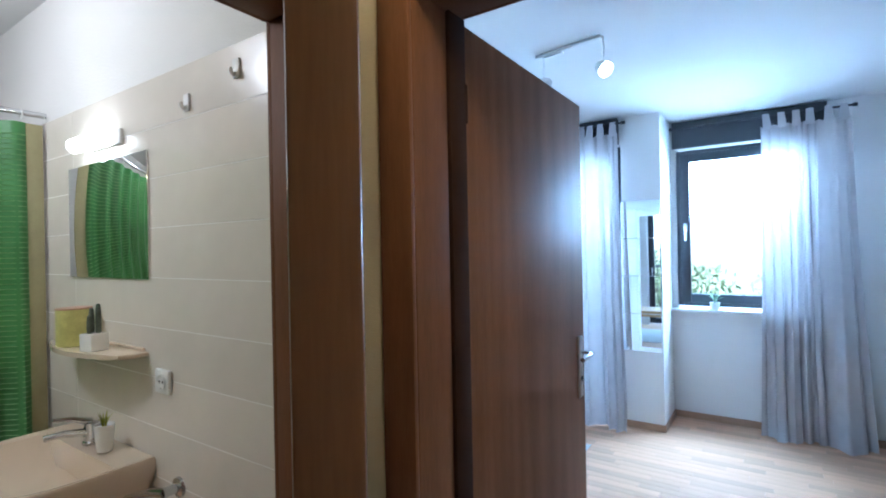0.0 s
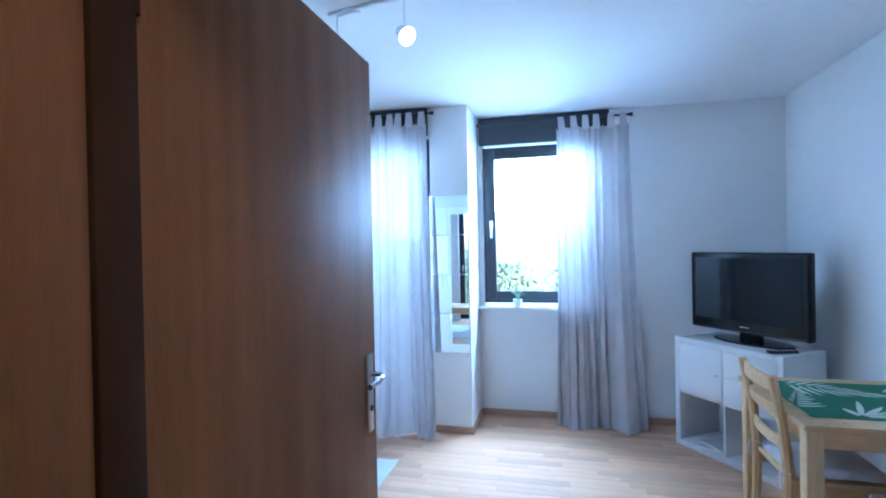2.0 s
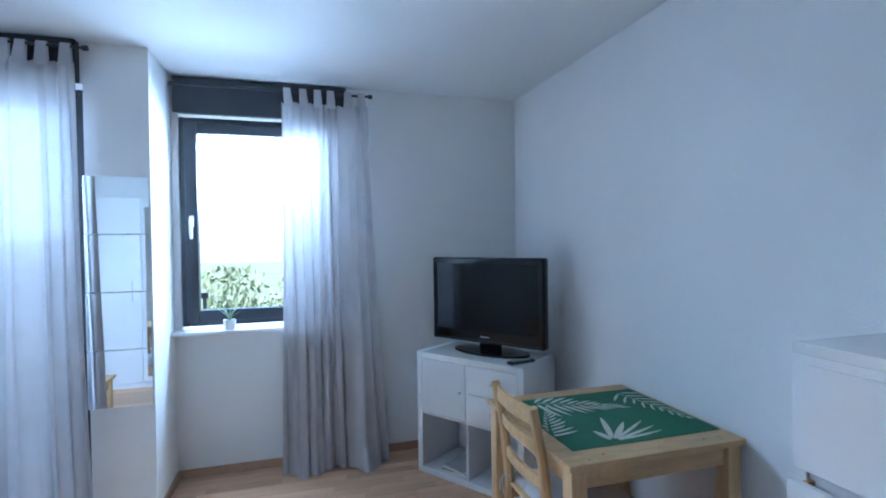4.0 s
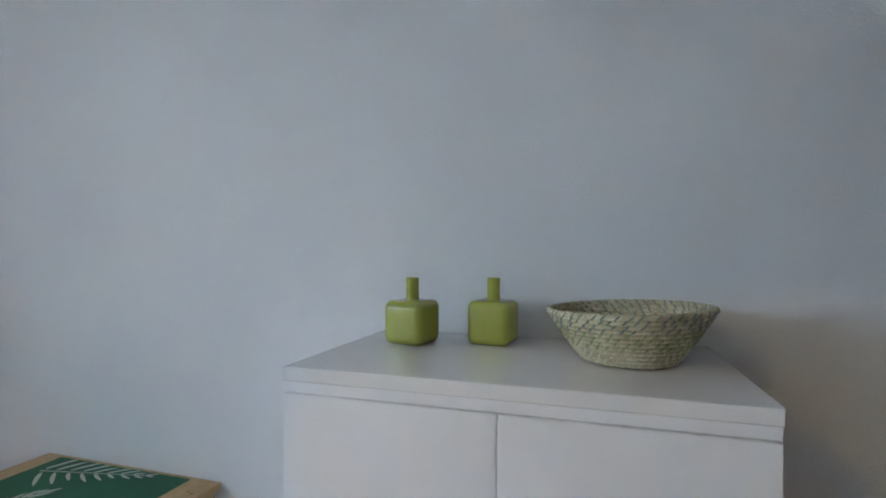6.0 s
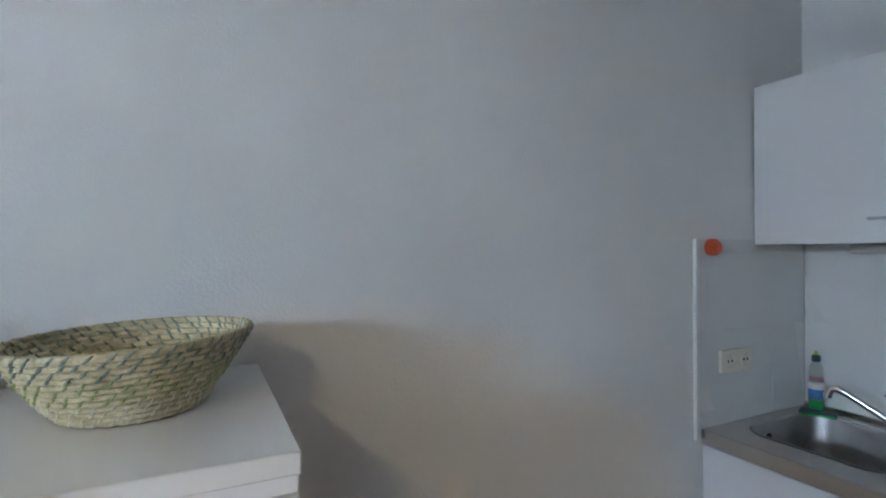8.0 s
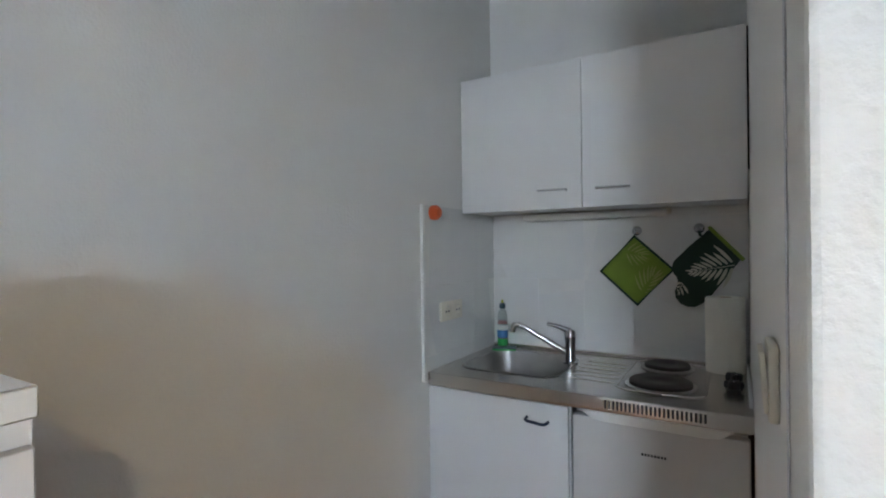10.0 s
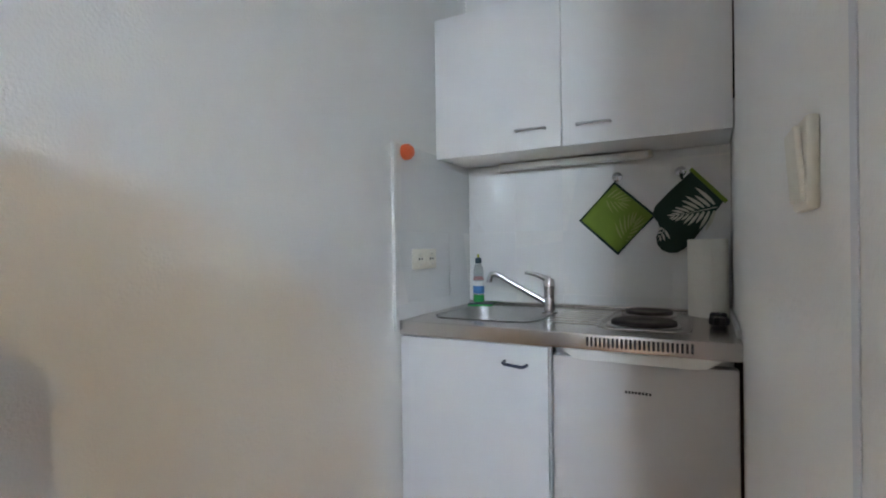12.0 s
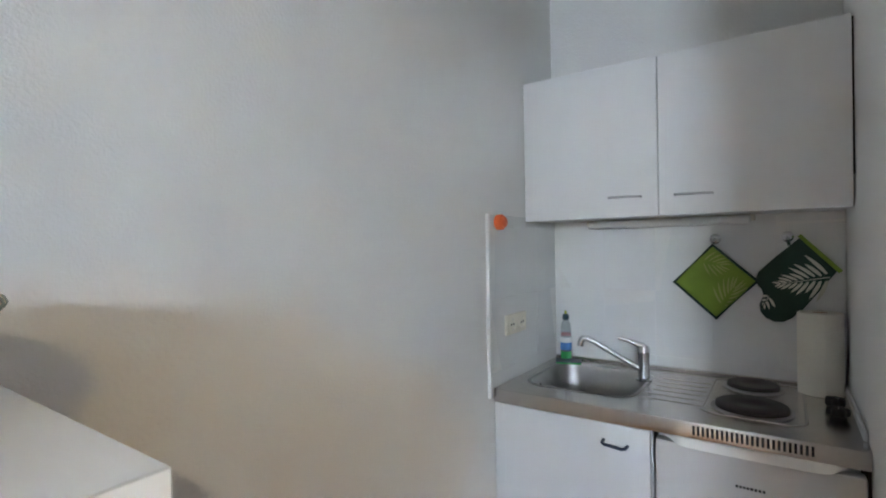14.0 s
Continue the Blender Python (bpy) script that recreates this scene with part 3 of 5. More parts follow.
# ---- dining table ----


def dining_table():
    tb = thing("dining_table", "small pine dining table against the white wall", "table", pose(-0.735, 1.35, 0))
    w, d, h = 0.732, 0.735, 0.73
    n = 6
    for k in range(n):
        part("tabletop_board", box(0, w, d * k / n + 0.0006, d * (k + 1) / n - 0.0006, h - 0.022, h, 0.0015, 1), PINE, tb)
    for y0 in (0.035, d - 0.055):
        part("apron", box(0.06, w - 0.06, y0, y0 + 0.02, h - 0.10, h - 0.022, 0.001, 1), PINE, tb)
    for x0 in (0.035, w - 0.055):
        part("apron", box(x0, x0 + 0.02, 0.06, d - 0.06, h - 0.10, h - 0.022, 0.001, 1), PINE, tb)
    for x0 in (0.012, w - 0.072):
        for y0 in (0.012, d - 0.072):
            part("leg", box(x0, x0 + 0.06, y0, y0 + 0.06, 0, h - 0.0225, 0.003), PINEUP, tb)
    rnd = random.Random(4)
    for k in range(7):
        part("knot", lathe([(0.0, 0.0), (rnd.uniform(0.003, 0.006), 0.0), (0.001, 0.0004)], 10, pose(rnd.uniform(0.03, 0.7), rnd.choice((0.03, 0.02, 0.05, 0.70)), h + 0.0002)), KNOT, tb)


dining_table()


def leaf_outline(length, width, bend):
    pts = []
    for i in range(9):
        t = i / 8
        pts.append((t * length, bend * t * t + width * math.sin(math.pi * min(1, t * 0.98 + 0.02)) ** 0.8 / 2))
    for i in range(8, -1, -1):
        t = i / 8
        pts.append((t * length, bend * t * t - width * math.sin(math.pi * min(1, t * 0.98 + 0.02)) ** 0.8 / 2))
    return pts[1:-1]


def frond(bm, x, y, turn, size, z0, z1, clip, leaves=9, m=None):
    """A palm frond of printed leaflets that fan from a stalk."""
    for s in (-1, 1):
        for k in range(leaves):
            t = k / leaves
            a = turn + s * (62 - 48 * t)
            l = size * (0.62 - 0.25 * t) * (0.6 + 0.8 * math.sin(math.pi * (0.25 + 0.6 * t)))
            bx0, by0 = x + math.cos(math.radians(turn)) * size * t * 0.8, y + math.sin(math.radians(turn)) * size * t * 0.8
            c, q = math.cos(math.radians(a)), math.sin(math.radians(a))
            pts = []
            for u, v in leaf_outline(l, size * 0.07, -s * l * 0.16):
                px, py = bx0 + u * c - v * q, by0 + u * q + v * c
                pts.append((min(max(px, clip[0]), clip[1]), min(max(py, clip[2]), clip[3])))
            if max(p[0] for p in pts) - min(p[0] for p in pts) > 0.004 and max(p[1] for p in pts) - min(p[1] for p in pts) > 0.004:
                add_prism(bm, pts, z0, z1, m)


def feather(bm, x, y, turn, length, n, left, right, width, z0, z1, clip, m=None):
    """A printed palm feather: a thin rib with leaflets that shorten towards its tip, left and right giving their longest."""
    c0, q0 = math.cos(math.radians(turn)), math.sin(math.radians(turn))
    for s, longest in ((1, left), (-1, right)):
        for k in range(n if longest else 0):
            t = (k + (0.25 if s < 0 else 0)) / n
            a = math.radians(turn + s * (66 - 46 * t))
            l = longest * (1 - 0.78 * t) * (0.86 + 0.14 * math.cos(k * 2.1 + s))
            c, q = math.cos(a), math.sin(a)
            rx, ry = x + c0 * length * t, y + q0 * length * t
            pts = []
            for u, v in leaf_outline(l, width * (1 - 0.55 * t), -s * l * 0.13):
                px, py = rx + u * c - v * q, ry + u * q + v * c
                pts.append((min(max(px, clip[0]), clip[1]), min(max(py, clip[2]), clip[3])))
            if max(p[0] for p in pts) - min(p[0] for p in pts) > 0.004 and max(p[1] for p in pts) - min(p[1] for p in pts) > 0.004:
                add_prism(bm, pts, z0, z1 + 0.0001 * (k % 2), m)
    rib = [(x + c0 * u * length - q0 * v, y + q0 * u * length + c0 * v) for u, v in ((0, -0.0016), (0.95, -0.0006), (0.95, 0.0006), (0, 0.0016))]
    rib = [(min(max(a, clip[0]), clip[1]), min(max(b, clip[2]), clip[3])) for a, b in rib]
    add_prism(bm, rib, z0, z1 + 0.0002, m)


def placemat():
    pm = thing("table_runner", "green table runner printed with cream palm leaves", "table runner", pose(-0.665, 1.452, 0.7304))
    w, d = 0.645, 0.55
    part("cloth", box(0, w, 0, d, 0, 0.0022, 0.0008, 1), CLOTHGREEN, pm)
    bm = bmesh.new()
    clip = (0.004, w - 0.004, 0.004, d - 0.004)
    sprays = ((0.10, 0.50, -24, 0.40, 11, 0.16, 0.21, 0.020), (0.545, 0.505, -78, 0.40, 9, 0.15, 0.13, 0.014),
              (-0.012, 0.13, 66, 0.34, 11, 0.05, 0.14, 0.014))
    for k, (u, v, turn, length, n, left, right, width) in enumerate(sprays):
        feather(bm, u, v, turn, length, n, left, right, width, 0.0022, 0.0027 + 0.0003 * k, clip)
    for turn, l in ((96, 0.10), (63, 0.235), (40, 0.21), (27, 0.27), (14, 0.25), (3, 0.24)):
        c, q = math.cos(math.radians(turn)), math.sin(math.radians(turn))
        pts = [(0.185 + a * c - b * q, 0.03 + a * q + b * c) for a, b in leaf_outline(l, 0.024 if turn > 30 else 0.015, l * 0.07)]
        add_prism(bm, [(x, max(y, clip[2])) for x, y in pts], 0.0022, 0.0040 + 0.00002 * turn)
    part("printed_leaves", bm, CLOTHCREAM, pm, "cream palm leaf print", smooth=False)


placemat()


def chair(m, label):
    """A pine chair: seat middle over the origin, facing +x, with a tied cushion."""
    c = thing("dining_chair", label, "chair", m, "pine dining chairs")
    for y in (-0.19, 0.155):
        part("rear_leg", tube([(-0.22, y + 0.017, 0.0), (-0.19, y + 0.017, 0.25), (-0.185, y + 0.017, 0.45), (-0.205, y + 0.017, 0.66), (-0.245, y + 0.017, 0.872)], [0.02, 0.021, 0.023, 0.021, 0.019], 8), PINEUP, c, "back leg and post in one")
        part("front_leg", box(0.16, 0.198, y, y + 0.036, 0, 0.43, 0.003), PINEUP, c)
        part("side_rail", box(-0.18, 0.165, y + 0.008, y + 0.028, 0.37, 0.43, 0.002), PINE, c)
        part("stretcher", box(-0.19, 0.165, y + 0.010, y + 0.026, 0.17, 0.20, 0.002), PINE, c)
    part("front_rail", box(0.168, 0.188, -0.155, 0.155, 0.37, 0.43, 0.002), PINE, c)
    part("seat", box(-0.19, 0.205, -0.20, 0.20, 0.43, 0.448, 0.004), PINE, c)
    for z, x, h in ((0.56, -0.197, 0.045), (0.70, -0.215, 0.045), (0.805, -0.236, 0.06)):
        bm = bmesh.new()
        outline = []
        for i in range(9):
            u = -1 + i / 4
            outline.append((x - 0.018 * (1 - u * u) - 0.007, u * 0.16))
        for i in range(8, -1, -1):
            u = -1 + i / 4
            outline.append((x - 0.018 * (1 - u * u) + 0.007, u * 0.16))
        add_prism(bm, outline, z, z + h)
        part("back_rail", bm, PINE, c, "curved pine back rail")
    cu = bmesh.new()
    n = 14
    rows = []
    for top in (1, 0):
        g = []
        for i in range(n + 1):
            r = []
            for j in range(n + 1):
                u, v = i / n * 2 - 1, j / n * 2 - 1
                edge = (1 - u ** 6) * (1 - v ** 6)
                z = 0.4485 + 0.014 + (0.02 if top else -0.0135) * max(edge, 0) ** 0.4 + (0.002 * math.sin(9 * u) * math.cos(7 * v) if top else 0)
                r.append(cu.verts.new((0.01 + u * 0.19, v * 0.19, z)))
            g.append(r)
        rows.append(g)
        for i in range(n):
            for j in range(n):
                f4 = (g[i][j], g[i + 1][j], g[i + 1][j + 1], g[i][j + 1])
                cu.faces.new(f4 if top else tuple(reversed(f4)))
    bmesh.ops.remove_doubles(cu, verts=cu.verts, dist=0.0004)
    cs = part("cushion", cu, CUSHION, c, "pale cotton seat pad tied to the posts")
    for y in (-0.173, 0.173):
        part("cushion_tie", tube([(-0.165, y * 0.95, 0.468), (-0.19, y + 0.02, 0.47), (-0.212, y, 0.472), (-0.19, y - 0.022, 0.47), (-0.168, y * 0.93, 0.463)], 0.005, 8), CUSHION, cs, "tied cotton ribbon")
        for q in (-0.02, 0.018):
            part("ribbon_end", tube([(-0.213, y, 0.472), (-0.222, y + q * 0.7, 0.44), (-0.22, y + q, 0.40)], 0.0035, 6), CUSHION, cs)
    return c


chair(pose(-0.535, 1.70, 0, 0, 0, 0), "pine ladder-back chair with a pale cushion pushed under the table")


def stool():
    st = thing("stool", "low pine stool with a white seat pad", "stool", pose(-0.33, 1.215, 0))
    for x in (-0.17, 0.135):
        for y in (-0.15, 0.115):
            part("leg", box(x, x + 0.035, y, y + 0.035, 0, 0.43, 0.003), PINEUP, st)
    part("seat", box(-0.19, 0.19, -0.17, 0.17, 0.4305, 0.448, 0.004), PINE, st)
    part("seat_pad", box(-0.185, 0.185, -0.165, 0.165, 0.4485, 0.478, 0.013, 4), CUSHION, st, "white cotton pad")


stool()

# ---- chest of drawers ----


def dresser():
    d = thing("dresser", "tall white chest of six drawers against the wall", "dresser", pose(-0.48, 0, 0))
    w, dp, h = 0.80, 0.474, 1.23
    part("top_panel", box(0, dp, 0, w, h - 0.026, h, 0.0015, 1), WHITETOP, d, "thick glossy white top")
    for y0 in (0, w - 0.022):
        part("side_panel", box(0.016, dp, y0, y0 + 0.022, 0, h - 0.0265, 0.001, 1), WHITE, d)
    part("back_panel", box(dp - 0.006, dp - 0.001, 0.022, w - 0.022, 0.02, h - 0.031), WHITE, d)
    part("plinth", box(0.03, 0.046, 0.022, w - 0.022, 0, 0.05), WHITE, d)
    part("recess_rail", box(0.024, 0.04, 0.0225, w - 0.0225, 0.05, h - 0.031), WHITE, d)
    part("upper_rail", box(0.005, 0.0155, 0.003, w - 0.003, 1.1835, h - 0.0268), WHITE, d, "shallow recess below the top")
    zs = [0.03, 0.255, 0.48, 0.705, 0.94, 1.182]
    for k in range(4):
        out = -0.022 if k == 3 else 0.0
        fr = part("drawer_front", box(out, out + 0.018, 0.003, w - 0.003, zs[k], zs[k + 1] - 0.022, 0.0015, 1), WHITE, d, "drawer pulled slightly open" if out else "")
        if out:
            for y0 in (0.024, w - 0.036):
                part("drawer_side", box(out + 0.0185, 0.0235, y0, y0 + 0.012, zs[k] + 0.02, zs[k + 1] - 0.024), PINE, fr, "plain wooden drawer side")
    for y0, y1 in ((0.003, w / 2 - 0.0005), (w / 2 + 0.0005, w - 0.003)):
        part("drawer_front", box(0.0, 0.018, y0, y1, zs[4], zs[5] + 0.0, 0.0015, 1), WHITE, d)


dresser()


def vase(x, y, turn):
    """A square-shouldered bottle vase with a narrow neck."""
    v = thing("bottle_vase", "glossy lime green square bottle vase on the dresser", "vase", pose(x, y, 1.2302, 0, 0, turn), "pair of lime green vases")
    bm = bmesh.new()
    add_box(bm, -0.0495, 0.0495, -0.05, 0.05, 0, 0.1, 0.017, 5)
    part("body", bm, LIME, v)
    part("neck", lathe([(0.020, 0.093), (0.0155, 0.100), (0.0145, 0.112), (0.0145, 0.149), (0.0152, 0.1515), (0.013, 0.1522), (0.012, 0.15), (0.012, 0.12), (0.004, 0.119)], 28), LIME, v)


vase(-0.175, 0.66, -12)
vase(-0.118, 0.478, -8)


def woven_bowl():
    b = thing("woven_bowl", "round coiled seagrass bowl, muted green and straw", "bowl", pose(-0.215, 0.187, 1.2302))
    n = 12
    for k in range(n):
        t = k / (n - 1)
        rad = 0.087 + 0.066 * t ** 0.9
        z0 = 0.007 + 0.094 * t
        bm = bmesh.new()
        steps, cs = 120, 7
        rings = []
        for i in range(steps):
            a = 2 * math.pi * i / steps
            z = z0 - 0.006 * t * math.sin(a)
            bulge = 0.0057 + 0.0007 * math.cos(i * math.pi * 0.5)
            rings.append([bm.verts.new(((rad + bulge * math.cos(q)) * math.cos(a), (rad + bulge * math.cos(q)) * math.sin(a), z + bulge * math.sin(q))) for q in [2 * math.pi * s / cs for s in range(cs)]])
        for i in range(steps):
            j = (i + 1) % steps
            for s in range(cs):
                s2 = (s + 1) % cs
                bm.faces.new((rings[i][s], rings[j][s], rings[j][s2], rings[i][s2]))
        coil = part("coil", bm, DRIED, b)
        st = bmesh.new()
        m = 46 if k > 9 else 34
        for i in range(m):
            a = 2 * math.pi * (i + 0.5 * (k % 2) + 0.16 * math.sin(i * 2.4 + k * 1.7)) / m
            z = z0 - 0.006 * t * math.sin(a)
            p = [((rad + 0.0060 * c) * math.cos(q), (rad + 0.0060 * c) * math.sin(q), z + dz) for q, c, dz in ((a, 0.62, -0.0046), (a + 0.03, 0.9, -0.0010), (a + 0.062, 0.62, 0.0046))]
            add_tube(st, p, (0.0015, 0.0023, 0.0015), 6)
            add_tube(st, [(2 * rad * math.cos(q) - x, 2 * rad * math.sin(q) - y, u) for (x, y, u), q in zip(p, (a, a + 0.03, a + 0.062))], (0.0015, 0.0023, 0.0015), 6)
        mat, words = ((DRIEDPALE, "pale straw binding"), (DRIEDGREEN, "green dyed binding"), (DRIEDBLUE, "grey-teal dyed binding"))[(k > 3) + (k > 7)]
        tagged(part("stitching", st, mat, coil), words, kind="stuff")
    part("base", lathe([(0.0, 0.003), (0.09, 0.003), (0.09, 0.012), (0.0, 0.012)], 40), DRIED, b)


woven_bowl()

# ---- kitchenette ----
KY = -1.30
KB = -1.86


def slab_with_hole(x0, x1, y0, y1, z0, z1, cx, cy, hw, hd, rc, steps=10):
    """A slab with a rounded rectangular hole, and the ring of hole corners."""
    bm = bmesh.new()
    ring = []
    for qx, qy, a0 in ((1, 1, 0), (-1, 1, 90), (-1, -1, 180), (1, -1, 270)):
        for k in range(steps + 1):
            a = math.radians(a0 + 90 * k / steps)
            ring.append((cx + qx * (hw - rc) + rc * math.cos(a), cy + qy * (hd - rc) + rc * math.sin(a)))
    n = len(ring)
    corners = [(x1, y1), (x0, y1), (x0, y0), (x1, y0)]
    for z, flip in ((z1, False), (z0, True)):
        inner = [bm.verts.new((x, y, z)) for x, y in ring]
        outer = [bm.verts.new((x, y, z)) for x, y in corners]
        q = n // 4
        for c in range(4):
            for k in range(q - 1):
                f3 = (outer[c], inner[c * q + k + 1], inner[c * q + k])
                bm.faces.new(tuple(reversed(f3)) if not flip else f3)
            a, b = inner[c * q + q - 1], inner[(c * q + q) % n]
            f4 = (outer[c], outer[(c + 1) % 4], b, a)
            bm.faces.new(f4 if not flip else tuple(reversed(f4)))
        if z == z1:
            top_in, top_out = inner, outer
    for k in range(4):
        j = (k + 1) % 4
        lo = [v for v in bm.verts if abs(v.co.z - z0) < 1e-6 and (abs(v.co.x - top_out[k].co.x) < 1e-6 and abs(v.co.y - top_out[k].co.y) < 1e-6 or abs(v.co.x - top_out[j].co.x) < 1e-6 and abs(v.co.y - top_out[j].co.y) < 1e-6)]
        if abs(lo[0].co.x - top_out[k].co.x) > 1e-6 or abs(lo[0].co.y - top_out[k].co.y) > 1e-6:
            lo.reverse()
        bm.faces.new((top_out[k], top_out[j], lo[1], lo[0]))
    return bm, ring


def worktop():
    w = thing("kitchen_worktop", "brushed steel kitchenette worktop with sink basin", "worktop")
    cx, cy, hw, hd = -0.247, -1.588, 0.180, 0.178
    bm, ring = slab_with_hole(-0.988, -0.010, KB + 0.01, KY, 0.875, 0.893, cx, cy, hw, hd, 0.075)
    part("top_sheet", bm, STEEL, w)
    part("front_edge", box(-0.988, -0.010, KY - 0.006, KY + 0.004, 0.848, 0.8925, 0.003), STEEL, w, "folded steel front edge")
    basin = bmesh.new()
    loops = []
    for s, z in ((1.045, 0.8945), (1.02, 0.8965), (0.99, 0.893), (0.965, 0.87), (0.94, 0.79), (0.88, 0.757), (0.70, 0.748), (0.12, 0.742)):
        loops.append([basin.verts.new((cx + (x - cx) * s, cy + (y - cy) * s, z)) for x, y in ring])
    for a, b in zip(loops, loops[1:]):
        for i in range(len(ring)):
            j = (i + 1) % len(ring)
            basin.faces.new((a[i], a[j], b[j], b[i]))
    basin.faces.new(loops[-1])
    bs = part("sink_basin", basin, STEELDARK, w, "deep steel basin with rounded corners")
    part("drain", lathe([(0.032, 0.7425), (0.032, 0.747), (0.026, 0.748), (0.022, 0.7445), (0.0, 0.744)], 24, Matrix.Translation((cx, cy, 0))), CHROME, bs, "round steel drain")
    part("overflow", lathe([(0.012, 0), (0.012, 0.002)], 18, pose(-0.076, -1.53, 0.852, 0, -86, 0)), BLACKMATT, bs, "overflow hole")
    part("rear_upstand", box(-0.988, -0.010, KB + 0.003, KB + 0.012, 0.8932, 0.905, 0.002), STEEL, w)
    part("side_edge", box(-0.9885, -0.979, KB + 0.0125, KY - 0.07, 0.8932, 0.915, 0.002), PLASTICWHITE, w, "white sealing strip")
    for k in range(6):
        yy = -1.46 - 0.052 * k
        part("drainer_ridge", tube([(-0.455, yy, 0.8925), (-0.47, yy, 0.8937), (-0.60, yy, 0.8937), (-0.615, yy, 0.8925)], 0.0019, 8), STEEL, w, "pressed drainer ridge" if k == 0 else "")
    plate_rim = []
    for qx, qy, a0 in ((1, 1, 0), (-1, 1, 90), (-1, -1, 180), (1, -1, 270)):
        for k in range(7):
            a = math.radians(a0 + 15 * k)
            plate_rim.append((-0.748 + qx * 0.075 + 0.05 * math.cos(a), -1.615 + qy * 0.165 + 0.05 * math.sin(a), 0.8932))
    part("hob_bead", tube(plate_rim, 0.0032, 8, close=True), STEEL, w, "pressed bead around the hotplates")
    for k in range(24):
        x = -0.622 - 0.0112 * k
        slot = box(x - 0.0028, x + 0.0028, KY + 0.0035, KY + 0.0048, 0.859, 0.884, 0.0006, 1)
        part("vent_slot", slot, BLACKMATT, w, "dark ventilation slot" if k == 0 else "")


worktop()


def hotplate(x, y, r, label):
    h = thing("hotplate", label, "hotplate", pose(x, y, 0.8932), "two hotplates")
    part("rim", lathe([(r + 0.012, 0), (r + 0.012, 0.003), (r + 0.004, 0.006), (r + 0.004, 0.002), (r - 0.02, 0.001)], 48), STEELDARK, h, "steel ring")
    part("plate", lathe([(r, 0.002), (r, 0.013), (r - 0.004, 0.016), (0.03, 0.015), (0.027, 0.0135), (0.0, 0.0135)], 48), ENAMELBLACK, h, "dark cast iron disc")


hotplate(-0.745, -1.50, 0.092, "large black cast iron hotplate set in the worktop")
hotplate(-0.737, -1.745, 0.075, "small black cast iron hotplate set in the worktop")


def tap():
    t = thing("kitchen_tap", "chrome single-lever kitchen tap with long spout", "tap", pose(-0.415, -1.655, 0.8935))
    part("base", lathe([(0.027, 0), (0.027, 0.006), (0.020, 0.010), (0.0185, 0.05), (0.0185, 0.085), (0.0205, 0.09), (0.0205, 0.112), (0.016, 0.124), (0.0, 0.126)], 28), CHROME, t)
    part("spout", tube([(0.005, 0.0, 0.036), (0.05, 0.012, 0.062), (0.11, 0.028, 0.097), (0.165, 0.042, 0.130), (0.185, 0.047, 0.140), (0.20, 0.05, 0.138), (0.208, 0.052, 0.122), (0.209, 0.052, 0.110)], [0.012, 0.0105, 0.0095, 0.0092, 0.010, 0.0115, 0.0115, 0.0115], 16), CHROME, t, "chrome swivel spout")
    part("lever", tube([(0.0, 0, 0.118), (0.02, 0.006, 0.128), (0.05, 0.014, 0.140), (0.082, 0.022, 0.146)], [0.014, 0.010, 0.0075, 0.006], 12), CHROME, t, "flat chrome lever")


tap()


def base_unit():
    c = thing("sink_cabinet", "white kitchenette base cabinet under the sink", "cabinet")
    part("body", box(-0.512, -0.006, KB + 0.02, KY - 0.024, 0.06, 0.72), KITCHENWHITE, c)
    part("front_rail", box(-0.512, -0.006, KY - 0.04, KY - 0.0245, 0.7205, 0.847), KITCHENWHITE, c)
    dr = part("door", box(-0.508, -0.008, KY - 0.0235, KY - 0.006, 0.09, 0.842, 0.002), KITCHENWHITE, c, "plain white door")
    part("handle", tube([(-0.376, KY - 0.008, 0.792), (-0.378, KY + 0.014, 0.790), (-0.386, KY + 0.02, 0.7885), (-0.436, KY + 0.02, 0.784), (-0.444, KY + 0.014, 0.785), (-0.446, KY - 0.008, 0.786)], 0.0048, 10), NAVY, dr, "dark blue bow handle")
    part("plinth", box(-0.512, -0.006, KY - 0.07, KY - 0.055, 0, 0.06), KITCHENWHITE, c)


base_unit()


def fridge():
    c = thing("fridge", "white undercounter fridge with grip strip on top", "fridge")
    part("body", box(-0.972, -0.522, KB + 0.02, KY - 0.05, 0.02, 0.835, 0.004), FRIDGEWHITE, c)
    dr = part("door", box(-0.981, -0.520, KY - 0.0485, KY - 0.008, 0.05, 0.826, 0.008), FRIDGEWHITE, c, "smooth white door")
    outline = [(-0.945, 0.0), (-0.55, 0.0)]
    for k in range(13):
        u = k / 12
        outline.append((-0.55 - 0.395 * u, 0.026 * min(1, 9 * u, 9 * (1 - u)) ** 0.6 + 0.001))
    grip = bmesh.new()
    pts = [(x, -y) for x, y in outline]
    add_prism(grip, pts, 0, 0.0125, Matrix.Translation((0, KY + 0.0050, 0.8475)) @ Matrix.Rotation(radians(90), 4, "X"))
    part("grip_strip", grip, PLASTICWHITE, dr, "pale moulded grip strip")
    x = -0.717
    for wdt in (0.006, 0.0055, 0.0055, 0.0055, 0.0065, 0.006, 0.006, 0.006):
        part("badge_bar", box(x - wdt, x, KY - 0.0082, KY - 0.0074, 0.7385, 0.7455), BLACKMATT, dr)
        x -= wdt + 0.0026
    for xx in (-0.95, -0.56):
        part("foot", lathe([(0.018, 0), (0.018, 0.012), (0.01, 0.022)], 14, Matrix.Translation((xx, KY - 0.12, 0))), BLACKMATT, c)


fridge()
